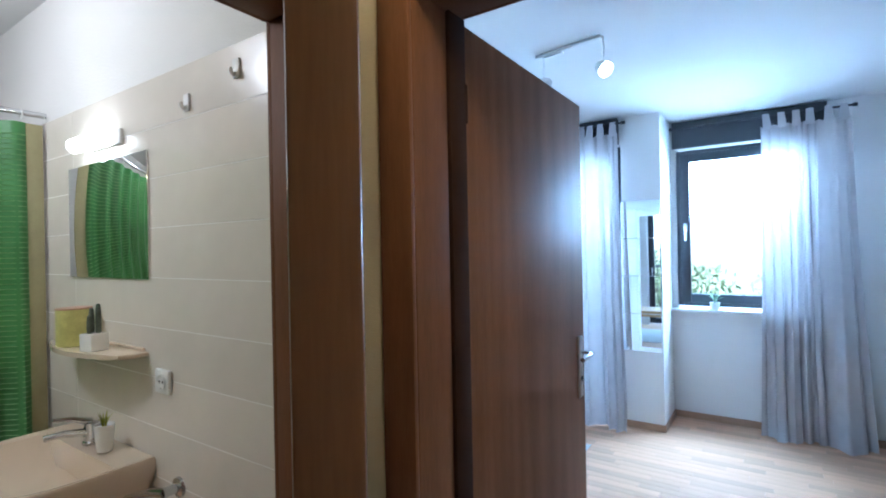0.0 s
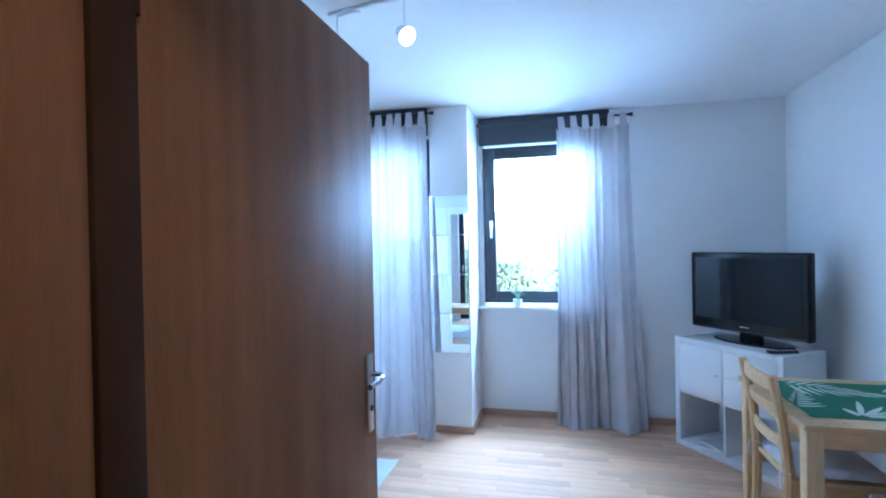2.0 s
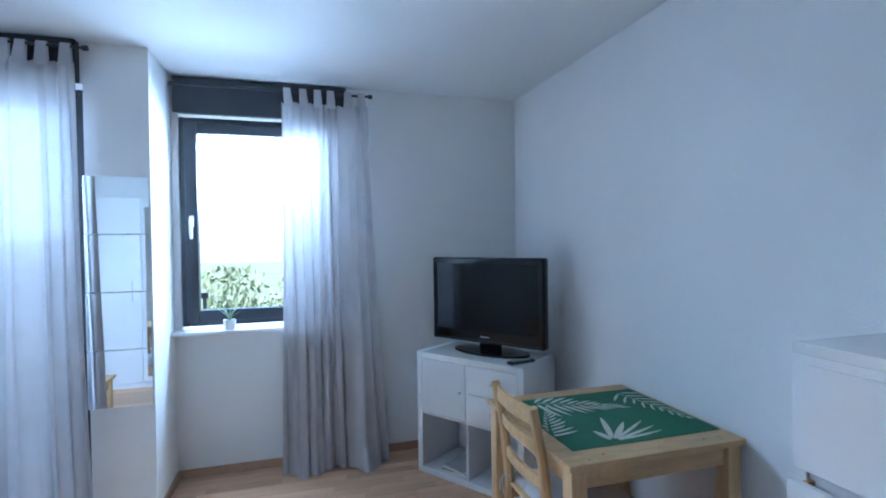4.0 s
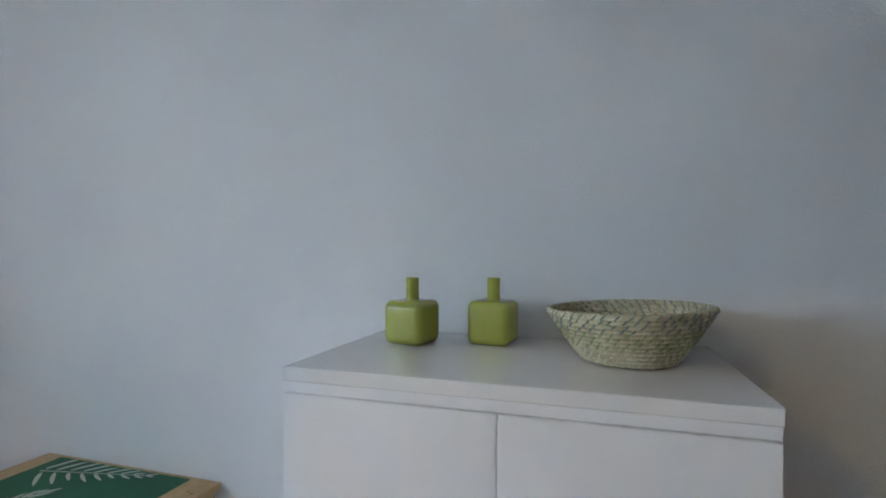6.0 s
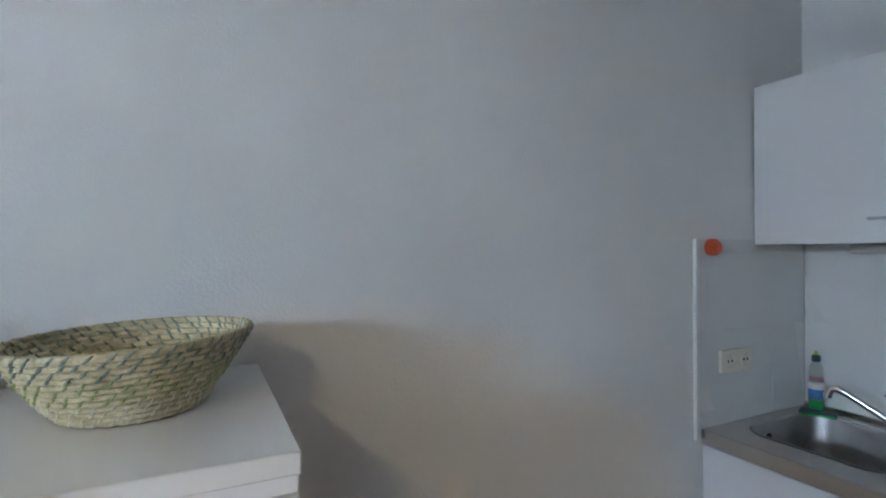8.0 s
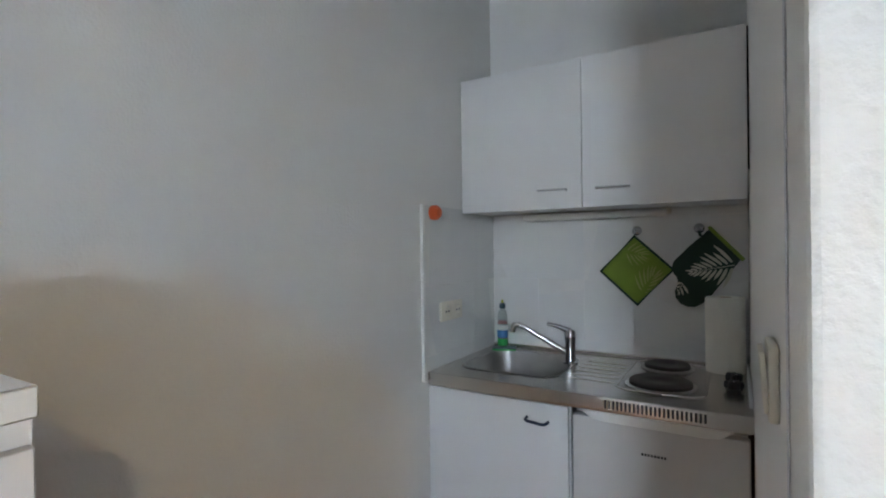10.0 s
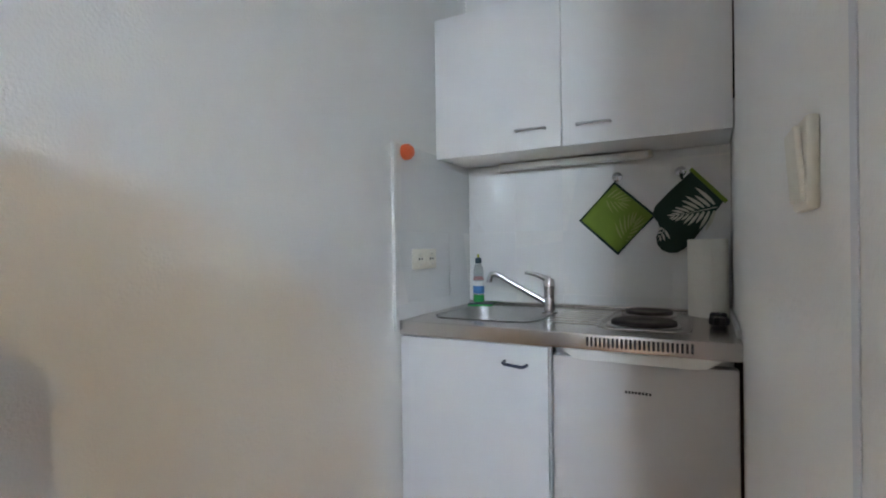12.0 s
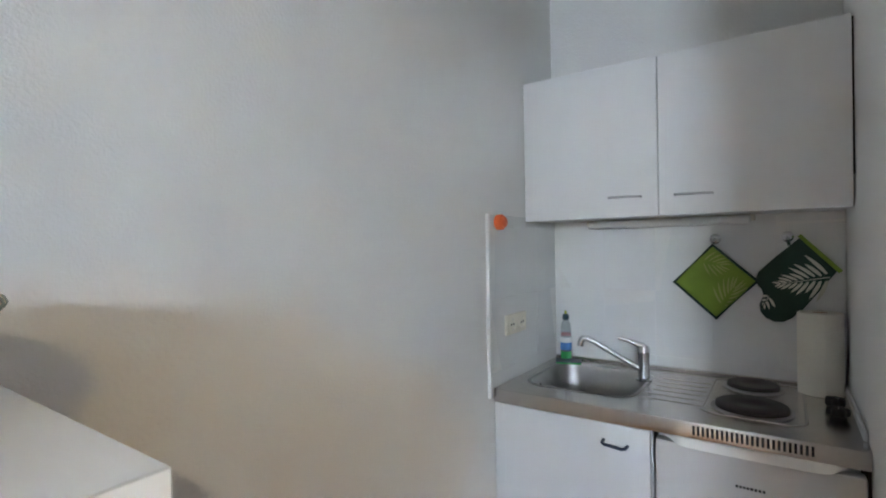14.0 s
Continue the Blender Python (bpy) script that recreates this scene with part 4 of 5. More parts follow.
# near-black strip that paints the shade of the open gap
structure("trim_kitchen_gap", box(-0.989, -0.9815, KB + 0.02, KY - 0.02, 0, 0.846), SEALSHADE, "dark strip drawn for the shade in the gap beside the fridge")


def wall_cabinet():
    c = thing("wall_cabinet", "white two-door wall cabinet above the sink", "cabinet")
    part("body", box(-0.9848, -0.006, KB + 0.001, -1.591, 1.472, 1.992, 0.001, 1), WHITE, c)
    for x0, x1, hx0, hx1, z in ((-0.4865, -0.007, -0.33, -0.432, 1.537), (-0.9848, -0.4895, -0.54, -0.646, 1.533)):
        dr = part("door", box(x0, x1, -1.5905, -1.572, 1.468, 1.996, 0.0015, 1), WHITE, c, "flat white door")
        part("handle", tube([(hx0, -1.574, z), (hx0, -1.556, z), (hx0 - 0.004, -1.551, z), (hx1 + 0.004, -1.551, z - 0.002), (hx1, -1.556, z - 0.002), (hx1, -1.574, z - 0.002)], 0.004, 8), SATINGREY, dr, "thin satin grey bar handle")


wall_cabinet()
# shade of the narrow gap, put in as a near-black strip
structure("trim_cabinet_gap", box(-0.9895, -0.9851, -1.60, -1.582, 1.56, 1.99), SEALSHADE, "dark strip drawn for the shade in the gap beside the wall cabinet")


def under_light():
    c = thing("under_cabinet_light", "slim cream strip light under the wall cabinet", "lamp")
    part("housing", box(-0.745, -0.165, -1.858, -1.815, 1.449, 1.4715, 0.004), IVORY, c)
    part("diffuser", box(-0.735, -0.175, -1.8148, -1.795, 1.438, 1.468, 0.009, 3), PLASTICWHITE, c, "unlit opal cover")
    part("switch", box(-0.69, -0.67, -1.795, -1.792, 1.449, 1.457), PLASTICWHITE, c)


under_light()


def tile_wall(name, label, origin_m, cols, rows, mat, tilt, seed, bed_depth=0.0079, gap=0.0005, grout=GROUT):
    """Tiles as pieces on a thin grout bed; the wall runs along local x, up along z, faces -y."""
    bed = thing(name, label, "tiles", origin_m, kind="structure")
    rnd = random.Random(seed)
    x0, x1, z0, z1 = cols[0][0], cols[-1][1], rows[0][0], rows[-1][1]
    part("grout_bed", box(x0, x1, -bed_depth, 0, z0, z1), grout, bed, smooth=False)
    shared = {}
    for a, b in cols:
        for c, d in rows:
            key = (round(b - a, 3), round(d - c, 3))
            if key not in shared:
                w, h = (b - a) / 2 - gap, (d - c) / 2 - gap
                shared[key] = finish(box(-w, w, -0.004, 0, -h, h, 0.0005, 1), mat, "tile", smooth=True)
            t = new("tile", shared[key])
            t.parent = bed
            t.matrix_basis = pose((a + b) / 2, -0.0046, (c + d) / 2, rnd.gauss(0, tilt), 0, rnd.gauss(0, tilt))
    return bed


TR = [(0.893, 0.943), (0.943, 1.193), (1.193, 1.443), (1.443, 1.47)]
tile_wall("wall_tiles_back", "white glazed wall tiles behind the sink", pose(0, KB - 0.0096, 0, 0, 0, 180), [(0.012, 0.024), (0.024, 0.219), (0.219, 0.414), (0.414, 0.609), (0.609, 0.804), (0.804, 0.987)], TR, TILE, 0.35, 3)
tile_wall("wall_tiles_side", "white glazed wall tiles with white edge strip", pose(0, 0, 0, 0, 0, -90), [(1.29, 1.47), (1.47, 1.665), (1.665, 1.86)], [(0.8935, 0.943), (0.943, 1.193), (1.193, 1.443), (1.443, 1.484)], TILE, 0.3, 5)
structure("trim_tile_edge", box(-0.012, 0, -1.289, -1.274, 0.86, 1.486, 0.002), PLASTICWHITE, "white plastic strip at the tile edge")


def double_socket(m, label, n=2, mat=IVORY):
    s = thing("power_socket", label, "socket", m)
    w = 0.078 * n
    part("plate", box(0, w, -0.013, 0, 0, 0.072, 0.004), mat, s)
    for k in range(n):
        cx = 0.039 + 0.078 * k
        rot = Matrix.Translation((cx, -0.0132, 0.036)) @ Matrix.Rotation(radians(90), 4, "X")
        well = part("socket_well", lathe([(0.024, 0), (0.024, 0.0025), (0.0205, 0.0025), (0.0195, 0.0004), (0.0, 0.0004)], 28, rot), mat, s, "round recessed outlet")
        for q in (-0.0095, 0.0095):
            part("contact_hole", lathe([(0.0042, 0.0005), (0.0042, 0.0012), (0, 0.0012)], 10, Matrix.Translation((cx + q, -0.0132, 0.036)) @ Matrix.Rotation(radians(90), 4, "X")), BLACKMATT, well)
        for q in (-1, 1):
            part("earth_clip", box(cx - 0.002, cx + 0.002, -0.0165, -0.0138, 0.036 + q * 0.0185 - 0.002, 0.036 + q * 0.0185 + 0.002), NICKEL, well)
    return s


double_socket(pose(-0.0092, -1.38, 1.058, 0, 0, -90), "ivory double power socket on white tiles")


def timer():
    t = thing("kitchen_timer", "round orange kitchen timer stuck on the tiles", "timer", Matrix.Translation((-0.0092, -1.338, 1.459)) @ Matrix.Rotation(radians(-90), 4, "Y"))
    part("housing", lathe([(0.022, 0), (0.0265, 0.003), (0.0275, 0.012), (0.0265, 0.022), (0.022, 0.026)], 32), ORANGE, t)
    part("dial", lathe([(0.019, 0.026), (0.018, 0.033), (0.014, 0.035), (0.0, 0.035)], 28), ORANGE, t, "ribbed orange dial")


timer()


def soap_bottle():
    b = thing("dish_soap_bottle", "clear dish soap bottle with green liquid", "bottle", pose(-0.075, -1.80, 0.9055, 0, 0, 25))
    prof = [(0.0, 0), (0.021, 0), (0.023, 0.004), (0.023, 0.03)]
    part("liquid", lathe(prof + [(0.0, 0.03)], 24), GREENSOAP, b, "green soap")
    part("bottle_body", lathe([(0.0, 0.0302), (0.0228, 0.0302), (0.023, 0.09), (0.020, 0.105), (0.021, 0.125), (0.017, 0.145), (0.010, 0.158), (0.010, 0.165), (0, 0.165)], 24), CLEARPLASTIC, b, "clear plastic body")
    lb = bmesh.new()
    add_lathe(lb, [(0.0234, 0.036), (0.0236, 0.037), (0.0236, 0.066), (0.0234, 0.067)], 24)
    part("label_band", lb, BLUEPRINT, b, "blue lower label")
    lw = lathe([(0.0234, 0.0672), (0.0236, 0.068), (0.0236, 0.086), (0.0232, 0.087)], 24)
    part("label_middle", lw, PLASTICWHITE, b, "white middle label")
    part("label_mark", box(-0.013, 0.013, -0.0245, -0.0195, 0.088, 0.104, 0.001, 1), PINKPRINT, b, "pink printed panel")
    part("label_stripe", box(-0.012, 0.012, -0.0247, -0.0228, 0.048, 0.060), PLASTICWHITE, b)
    cap = part("cap", lathe([(0.013, 0.160), (0.0135, 0.164), (0.013, 0.18), (0.007, 0.184), (0.0, 0.184)], 20), NAVYCAP, b, "dark screw cap")
    part("nozzle", lathe([(0.005, 0.184), (0.0045, 0.197), (0.0, 0.198)], 14), LIME, cap, "yellow-green nozzle")


GREENSOAP = material("green_soap", (0.03, 0.38, 0.10), 0.15, vary=0.05, coat=0.4)
CLEARPLASTIC = material("clear_bottle_plastic", (0.82, 0.88, 0.88), 0.08, vary=0.02, trans=0.85, ior=1.25)
BLUEPRINT = material("blue_label", (0.05, 0.22, 0.55), 0.4, vary=0.2, scale=60)
PINKPRINT = material("pink_label", (0.75, 0.30, 0.30), 0.4, vary=0.2, scale=60)
NAVYCAP = material("dark_teal_cap", (0.02, 0.06, 0.08), 0.4)
soap_bottle()
sp = thing("sponge", "green scouring sponge beside the soap bottle", "sponge", pose(-0.098, -1.765, 0.8937, 0, 0, 20))
part("foam", box(-0.05, 0.05, -0.03, 0.03, 0.0, 0.008, 0.003), GREENSOAP, sp)
part("scouring_pad", box(-0.05, 0.05, -0.03, 0.03, 0.0082, 0.0115, 0.001, 1), NAVYCAP, sp, "dark abrasive face")


def paper_roll():
    p = thing("kitchen_roll", "upright roll of white kitchen paper", "paper roll", pose(-0.918, -1.785, 0.8935))
    part("paper", lathe([(0.021, 0.0), (0.0575, 0.0), (0.059, 0.002), (0.059, 0.254), (0.0575, 0.256), (0.021, 0.256), (0.020, 0.24)], 40), PAPER, p)
    part("loose_sheet", prism([(0.0, 0.0592), (0.03, 0.0535), (0.05, 0.036), (0.062, 0.012), (0.0635, 0.012), (0.052, 0.037), (0.031, 0.055), (0.0, 0.0602)], 0.001, 0.255, pose(0, 0, 0, 0, 0, 8)), PAPER, p, "loose outer sheet edge")
    part("core", lathe([(0.0195, 0.001), (0.0195, 0.2555), (0.017, 0.2555), (0.017, 0.002)], 24), SKIRT, p, "cardboard core")


paper_roll()


def stove_knob(y, turn):
    """A lobed rotary switch that stands on the worktop."""
    k = thing("stove_knob", "black lobed rotary switch beside the hotplates", "knob", pose(-0.943, y, 0.8936, 0, 0, turn), "two hotplate switches")
    part("collar", lathe([(0.0, 0), (0.019, 0), (0.019, 0.004), (0.013, 0.006), (0.013, 0.010), (0.0, 0.010)], 24), BLACKMATT, k)
    bm = bmesh.new()
    rings = []
    for z, r in ((0.008, 0.75), (0.010, 0.94), (0.014, 1.0), (0.024, 1.0), (0.029, 0.92), (0.031, 0.70), (0.031, 0.05)):
        rings.append([])
        for i in range(48):
            a = 2 * math.pi * i / 48
            rad = r * (0.0225 + 0.0040 * math.cos(6 * a))
            rings[-1].append(bm.verts.new((rad * math.cos(a), rad * math.sin(a), z)))
    for p, q in zip(rings, rings[1:]):
        for i in range(48):
            j = (i + 1) % 48
            bm.faces.new((p[i], p[j], q[j], q[i]))
    bm.faces.new(rings[-1])
    bm.faces.new(tuple(reversed(rings[0])))
    grip = part("grip", bm, BLACKMATT, k, "lobed black grip")
    part("pointer", box(-0.0015, 0.0015, 0.006, 0.019, 0.0312, 0.0318), GREYMARK, grip)


stove_knob(-1.53, 0)
stove_knob(-1.63, 25)
OLIVE = material("lime_cotton", (0.22, 0.33, 0.045), 0.85, vary=0.1, scale=12, grain=0.5, grain_scale=420, bump=0.35)
OLIVEPALE = material("pale_lime_print", (0.38, 0.42, 0.13), 0.85, vary=0.1, scale=12, grain=0.5, grain_scale=420, bump=0.35)
DARKGREEN = material("dark_green_cotton", (0.022, 0.055, 0.038), 0.85, vary=0.1, scale=12, grain=0.5, grain_scale=420, bump=0.35)


def hook(x, z):
    h = thing("suction_hook", "small clear and chrome suction hook", "hook", Matrix.Translation((x, KB, z)) @ Matrix.Rotation(radians(-90), 4, "X"), "suction hooks on the tiles")
    part("suction_cup", lathe([(0.0185, 0.0), (0.0175, 0.003), (0.008, 0.008), (0.0, 0.009)], 24), CHROME, h, "shiny round cup")
    part("peg", tube([(0, 0, 0.008), (0, 0.002, 0.018), (0, 0.008, 0.022), (0, -0.004, 0.027)], 0.003, 8), CHROME, h)


hook(-0.621, 1.388)
hook(-0.836, 1.391)


def quilt(w, r, seed):
    """A soft square pad, standing in local x and z, puffed along y."""
    n = 18
    bm = bmesh.new()
    for front in (1, 0):
        g = []
        for i in range(n + 1):
            row = []
            for j in range(n + 1):
                u, v = i / n * 2 - 1, j / n * 2 - 1
                e = max(0, (1 - u ** 8) * (1 - v ** 8))
                puff = 0.0055 * e ** 0.5 + 0.0012 * noise.noise(Vector((u * 3, v * 3, seed)))
                row.append(bm.verts.new((u * w / 2, puff if front else -0.002 * e, v * w / 2)))
            g.append(row)
        for i in range(n):
            for j in range(n):
                q = (g[i][j], g[i][j + 1], g[i + 1][j + 1], g[i + 1][j])
                bm.faces.new(q if front else tuple(reversed(q)))
    bmesh.ops.remove_doubles(bm, verts=bm.verts, dist=0.0002)
    return bm


def pot_holder():
    p = thing("pot_holder", "lime green square pot holder with dark binding", "pot holder", Matrix.Translation((-0.6165, KB + 0.0035, 1.234)) @ Matrix.Rotation(radians(-43), 4, "Y"))
    part("pad", quilt(0.188, 0.02, 1.0), OLIVE, p)
    part("binding", tube([(-0.094, 0.002, -0.094), (0.094, 0.002, -0.094), (0.094, 0.002, 0.094), (-0.094, 0.002, 0.094)], 0.0058, 8, close=True), DARKGREEN, p, "dark green binding")
    bm = bmesh.new()
    frond(bm, -0.075, -0.045, 78, 0.10, 0, 0.0012, (-0.088, 0.088, -0.088, 0.088), 6, Matrix.Translation((0, 0.0075, 0)) @ Matrix.Rotation(radians(90), 4, "X"))
    frond(bm, 0.075, 0.03, 150, 0.08, 0, 0.0016, (-0.088, 0.088, -0.088, 0.088), 5, Matrix.Translation((0, 0.0075, 0)) @ Matrix.Rotation(radians(90), 4, "X"))
    part("printed_leaves", bm, OLIVEPALE, p, "pale leaf print", smooth=False)
    return p


ph = pot_holder()
part("hanging_loop", tube([(-0.090, 0.004, 0.090), (-0.104, 0.008, 0.112), (-0.112, 0.010, 0.112), (-0.112, 0.008, 0.100), (-0.092, 0.004, 0.092)], 0.0042, 8), DARKGREEN, ph, "dark green hanging loop")


def oven_mitt():
    m = thing("oven_mitt", "dark green oven mitt printed with cream leaves", "oven mitt", pose(0, KB + 0.002, 0))
    body = [(-0.868, 1.386), (-0.965, 1.276), (-0.915, 1.205), (-0.874, 1.148), (-0.846, 1.118), (-0.822, 1.104), (-0.795, 1.103), (-0.772, 1.114), (-0.757, 1.135), (-0.754, 1.160), (-0.764, 1.185), (-0.775, 1.20), (-0.752, 1.222), (-0.743, 1.246), (-0.752, 1.272), (-0.80, 1.322)]
    rot = Matrix.Rotation(radians(90), 4, "X")
    bm = bmesh.new()
    add_prism(bm, body, -0.02, -0.001, rot)
    edges = [e for e in bm.edges if abs(e.verts[0].co.y - 0.02) < 1e-4 and abs(e.verts[1].co.y - 0.02) < 1e-4]
    bmesh.ops.bevel(bm, geom=edges, offset=0.008, segments=3, profile=0.6, affect="EDGES")
    part("mitt_body", bm, DARKGREEN, m)
    cuff = [(-0.863, 1.391), (-0.872, 1.399), (-0.979, 1.280), (-0.970, 1.271)]
    part("cuff", prism(cuff, -0.022, -0.0005, rot), OLIVE, m, "lime green cuff")
    pr = bmesh.new()
    feather(pr, -0.946, 1.258, -11, 0.145, 9, 0.105, 0.095, 0.012, -0.0208, -0.0196, (-0.958, -0.76, 1.13, 1.362), rot)
    part("printed_leaves", pr, CLOTHCREAM, m, "cream palm leaf print", smooth=False)
    p2 = bmesh.new()
    feather(p2, -0.782, 1.190, -62, 0.055, 4, 0.03, 0.045, 0.009, -0.0208, -0.0196, (-0.845, -0.762, 1.12, 1.2), rot)
    part("printed_sprig", p2, CLOTHCREAM, m, "cream leaf print", smooth=False)
    part("hanging_loop", tube([(-0.842, 0.008, 1.362), (-0.838, 0.012, 1.388), (-0.834, 0.013, 1.388), (-0.838, 0.008, 1.362)], 0.003, 8), DARKGREEN, m)


oven_mitt()


def light_switch():
    s = thing("light_switch", "ivory surface-mounted rocker light switch on white wall", "light switch", pose(-0.99, -0.4225, 1.162))
    part("plate", box(0, 0.0095, -0.033, 0.033, 0, 0.074, 0.003), IVORY, s)
    rk = box(0.0096, 0.0145, -0.026, 0.026, 0.007, 0.067, 0.0015)
    rk.transform(Matrix.Translation((0.0108, 0, 0.037)) @ Matrix.Rotation(radians(4), 4, "Y") @ Matrix.Translation((-0.0108, 0, -0.037)))
    part("rocker", rk, IVORY, s, "tilted ivory rocker")


light_switch()

# ---- ceiling spotlight bar ----


def spot_bar():
    s = thing("ceiling_spotlight", "white ceiling bar with two adjustable spot heads, one lit", "ceiling lamp", pose(-2.46, 1.225, H, 0, 0, -11))
    part("rail", box(-0.19, 0.19, -0.022, 0.022, -0.016, -0.0005, 0.006, 3), PLASTICWHITE, s, "flat white rail")
    # white block that stands for the bright reflection on the rail
    part("terminal_box", box(-0.14, -0.03, -0.014, 0.014, -0.026, -0.0162, 0.004), PLASTICWHITE, s)
    for x, aim, lit in ((0.195, Vector((2.262, -1.5, -2.07)), True), (-0.15, Vector((-0.3, -0.6, -0.5)), False)):
        hd = part("arm", tube([(x, 0, -0.014), (x, 0, -0.09), (x, 0.0, -0.15)], 0.004, 10), PLASTICWHITE, s, "thin white stem")
        q = aim.normalized().to_track_quat("-Z", "Y").to_matrix().to_4x4()
        q = Matrix.Rotation(radians(11), 4, "Z") @ q if lit else q
        at = Matrix.Translation((x, 0, -0.165)) @ q
        part("spot_head", lathe([(0.012, 0.045), (0.024, 0.04), (0.036, 0.01), (0.042, -0.022), (0.040, -0.023), (0.034, 0.0), (0.0, 0.02)], 28, at), PLASTICWHITE, hd, "white round spot head")
        part("bulb", lathe([(0.0, 0.012), (0.026, 0.008), (0.033, -0.004), (0.0, -0.006)], 24, at), SPOTGLOW if lit else CERAMIC, hd, "lit reflector bulb" if lit else "unlit bulb")


spot_bar()

# ---- rug, coffee table, wardrobe ----
rug = thing("rug", "pale woven rug on the laminate floor", "rug", pose(-3.62, 1.15, 0.0008))
part("woven_field", box(0, 0.89, 0, 1.17, 0, 0.009, 0.003), RUG, rug)
for k in range(40):
    xx = 0.012 + 0.0222 * k
    for y0, y1 in ((-0.03, 0.0), (1.17, 1.20)):
        part("fringe", box(xx, xx + 0.006, y0, y1, 0.001, 0.0035), RUG, rug)
ct = thing("coffee_table", "low pine coffee table standing on the rug", "table", pose(-3.58, 1.34, 0.0102))
for k in range(4):
    part("tabletop_board", box(0, 0.6, 0.148 * k, 0.148 * k + 0.1475, 0.415, 0.437, 0.002, 1), PINE, ct)
for x in (0.02, 0.53):
    for y in (0.02, 0.522):
        part("leg", box(x, x + 0.05, y, y + 0.05, 0, 0.4145, 0.003), PINEUP, ct)
for y in (0.03, 0.545):
    part("apron", box(0.07, 0.53, y, y + 0.018, 0.34, 0.4145), PINE, ct)
for x in (0.03, 0.552):
    part("apron", box(x, x + 0.018, 0.07, 0.522, 0.34, 0.4145), PINE, ct)

wd = thing("wardrobe", "white wardrobe with panelled doors and one mirror door", "wardrobe", pose(-4.12, -0.278, 0))
part("body", box(0, 1.5, 0, 0.375, 0.06, 1.95, 0.002), WHITE, wd)
part("plinth", box(0.01, 1.49, 0.01, 0.35, 0, 0.0595), WHITE, wd)
for k in range(3):
    dr = part("door", box(0.003 + 0.5 * k, 0.497 + 0.5 * k, 0.376, 0.394, 0.065, 1.945, 0.002), WHITE, wd, "flat white door")
    if k == 2:
        part("mirror_panel", box(1.04, 1.46, 0.3945, 0.398, 0.12, 1.86, 0.001, 1), MIRROR, dr, "tall mirror panel")
    else:
        hx = 0.46 if k == 0 else 0.92
        part("handle", tube([(hx, 0.392, 0.9), (hx, 0.415, 0.9), (hx, 0.415, 1.1), (hx, 0.392, 1.1)], 0.005, 8), NICKEL, dr, "slim metal handle")


# ---- plant on the window sill ----
def potted_plant(m, label, pot_r, pot_h, leaves, length, mat, spread, seed, square=False):
    p = thing("potted_plant", label, "plant", m)
    if square:
        part("pot", box(-pot_r, pot_r, -pot_r, pot_r, 0, pot_h, 0.003), CERAMIC, p, "white square pot")
    else:
        part("pot", lathe([(pot_r * 0.72, 0), (pot_r * 0.75, 0.002), (pot_r, pot_h), (pot_r * 0.9, pot_h), (pot_r * 0.85, pot_h - 0.01), (0, pot_h - 0.01)], 28), CERAMIC, p, "white tapered pot")
    rnd = random.Random(seed)
    for k in range(leaves):
        a = 6.283 * k / leaves + rnd.uniform(-0.3, 0.3)
        lean = rnd.uniform(0.2, 1.0) * spread
        l = length * rnd.uniform(0.7, 1.0)
        bm = bmesh.new()
        pts = []
        for i in range(7):
            t = i / 6
            out = lean * t * t * l
            pts.append((math.cos(a) * (0.006 + out), math.sin(a) * (0.006 + out), pot_h - 0.012 + l * t * (1 - 0.35 * lean * t)))
        w = 0.16 * length * 0.5
        vs = []
        for i, q in enumerate(pts):
            t = i / 6
            ww = w * math.sin(math.pi * (0.12 + 0.86 * t)) * 0.55
            vs.append([bm.verts.new((q[0] - math.sin(a) * ww * s, q[1] + math.cos(a) * ww * s, q[2] + (0.002 if s == 0 else 0))) for s in (-1, 0, 1)])
        for u, v in zip(vs, vs[1:]):
            for s in (0, 1):
                bm.faces.new((u[s], u[s + 1], v[s + 1], v[s]))
        bmesh.ops.solidify(bm, geom=bm.faces[:], thickness=0.0012)
        part("leaf", bm, mat, p)
    return p


potted_plant(pose(-1.995, 3.275, 0.9372), "small pale green succulent in a white pot on the sill", 0.04, 0.06, 16, 0.12, LEAFPALE, 1.0, 4)

# ---- bathroom ----
BY = -0.51
TB = [(0.02 + 0.1535 * k, 0.02 + 0.1535 * (k + 1)) for k in range(13)]
tile_wall("bath_tiles", "cream bathroom wall tiles in long courses", pose(-5.0, BY, 0), [(0, 1.24), (1.24, 2.476)], TB, TILECREAM, 0.05, 9, 0.0079, 0.0016, BATHGROUT)
BF = BY - 0.0095


def bath_mirror():
    m = thing("bathroom_mirror", "rectangular frameless mirror above the shelf", "mirror", pose(-3.79, BF, 1.395))
    part("glass", box(0, 0.60, -0.006, -0.0005, 0, 0.405, 0.002), MIRROR, m)
    part("backing", box(0.01, 0.59, -0.0004, 0.0, 0.01, 0.395), GREYMARK, m)
    l = thing("mirror_light", "lit opal glass tube light above the mirror", "wall lamp", pose(-3.50, BF, 1.862))
    part("mount", box(-0.10, 0.15, -0.012, 0, -0.022, 0.028, 0.005), PLASTICWHITE, l, "white mounting plate")
    part("tube_shade", tube([(-0.145, -0.039, 0.0), (-0.135, -0.039, 0), (0.085, -0.039, 0), (0.095, -0.039, 0)], [0.016, 0.026, 0.026, 0.016], 20), LAMPGLASS, l, "glowing opal tube")


bath_mirror()


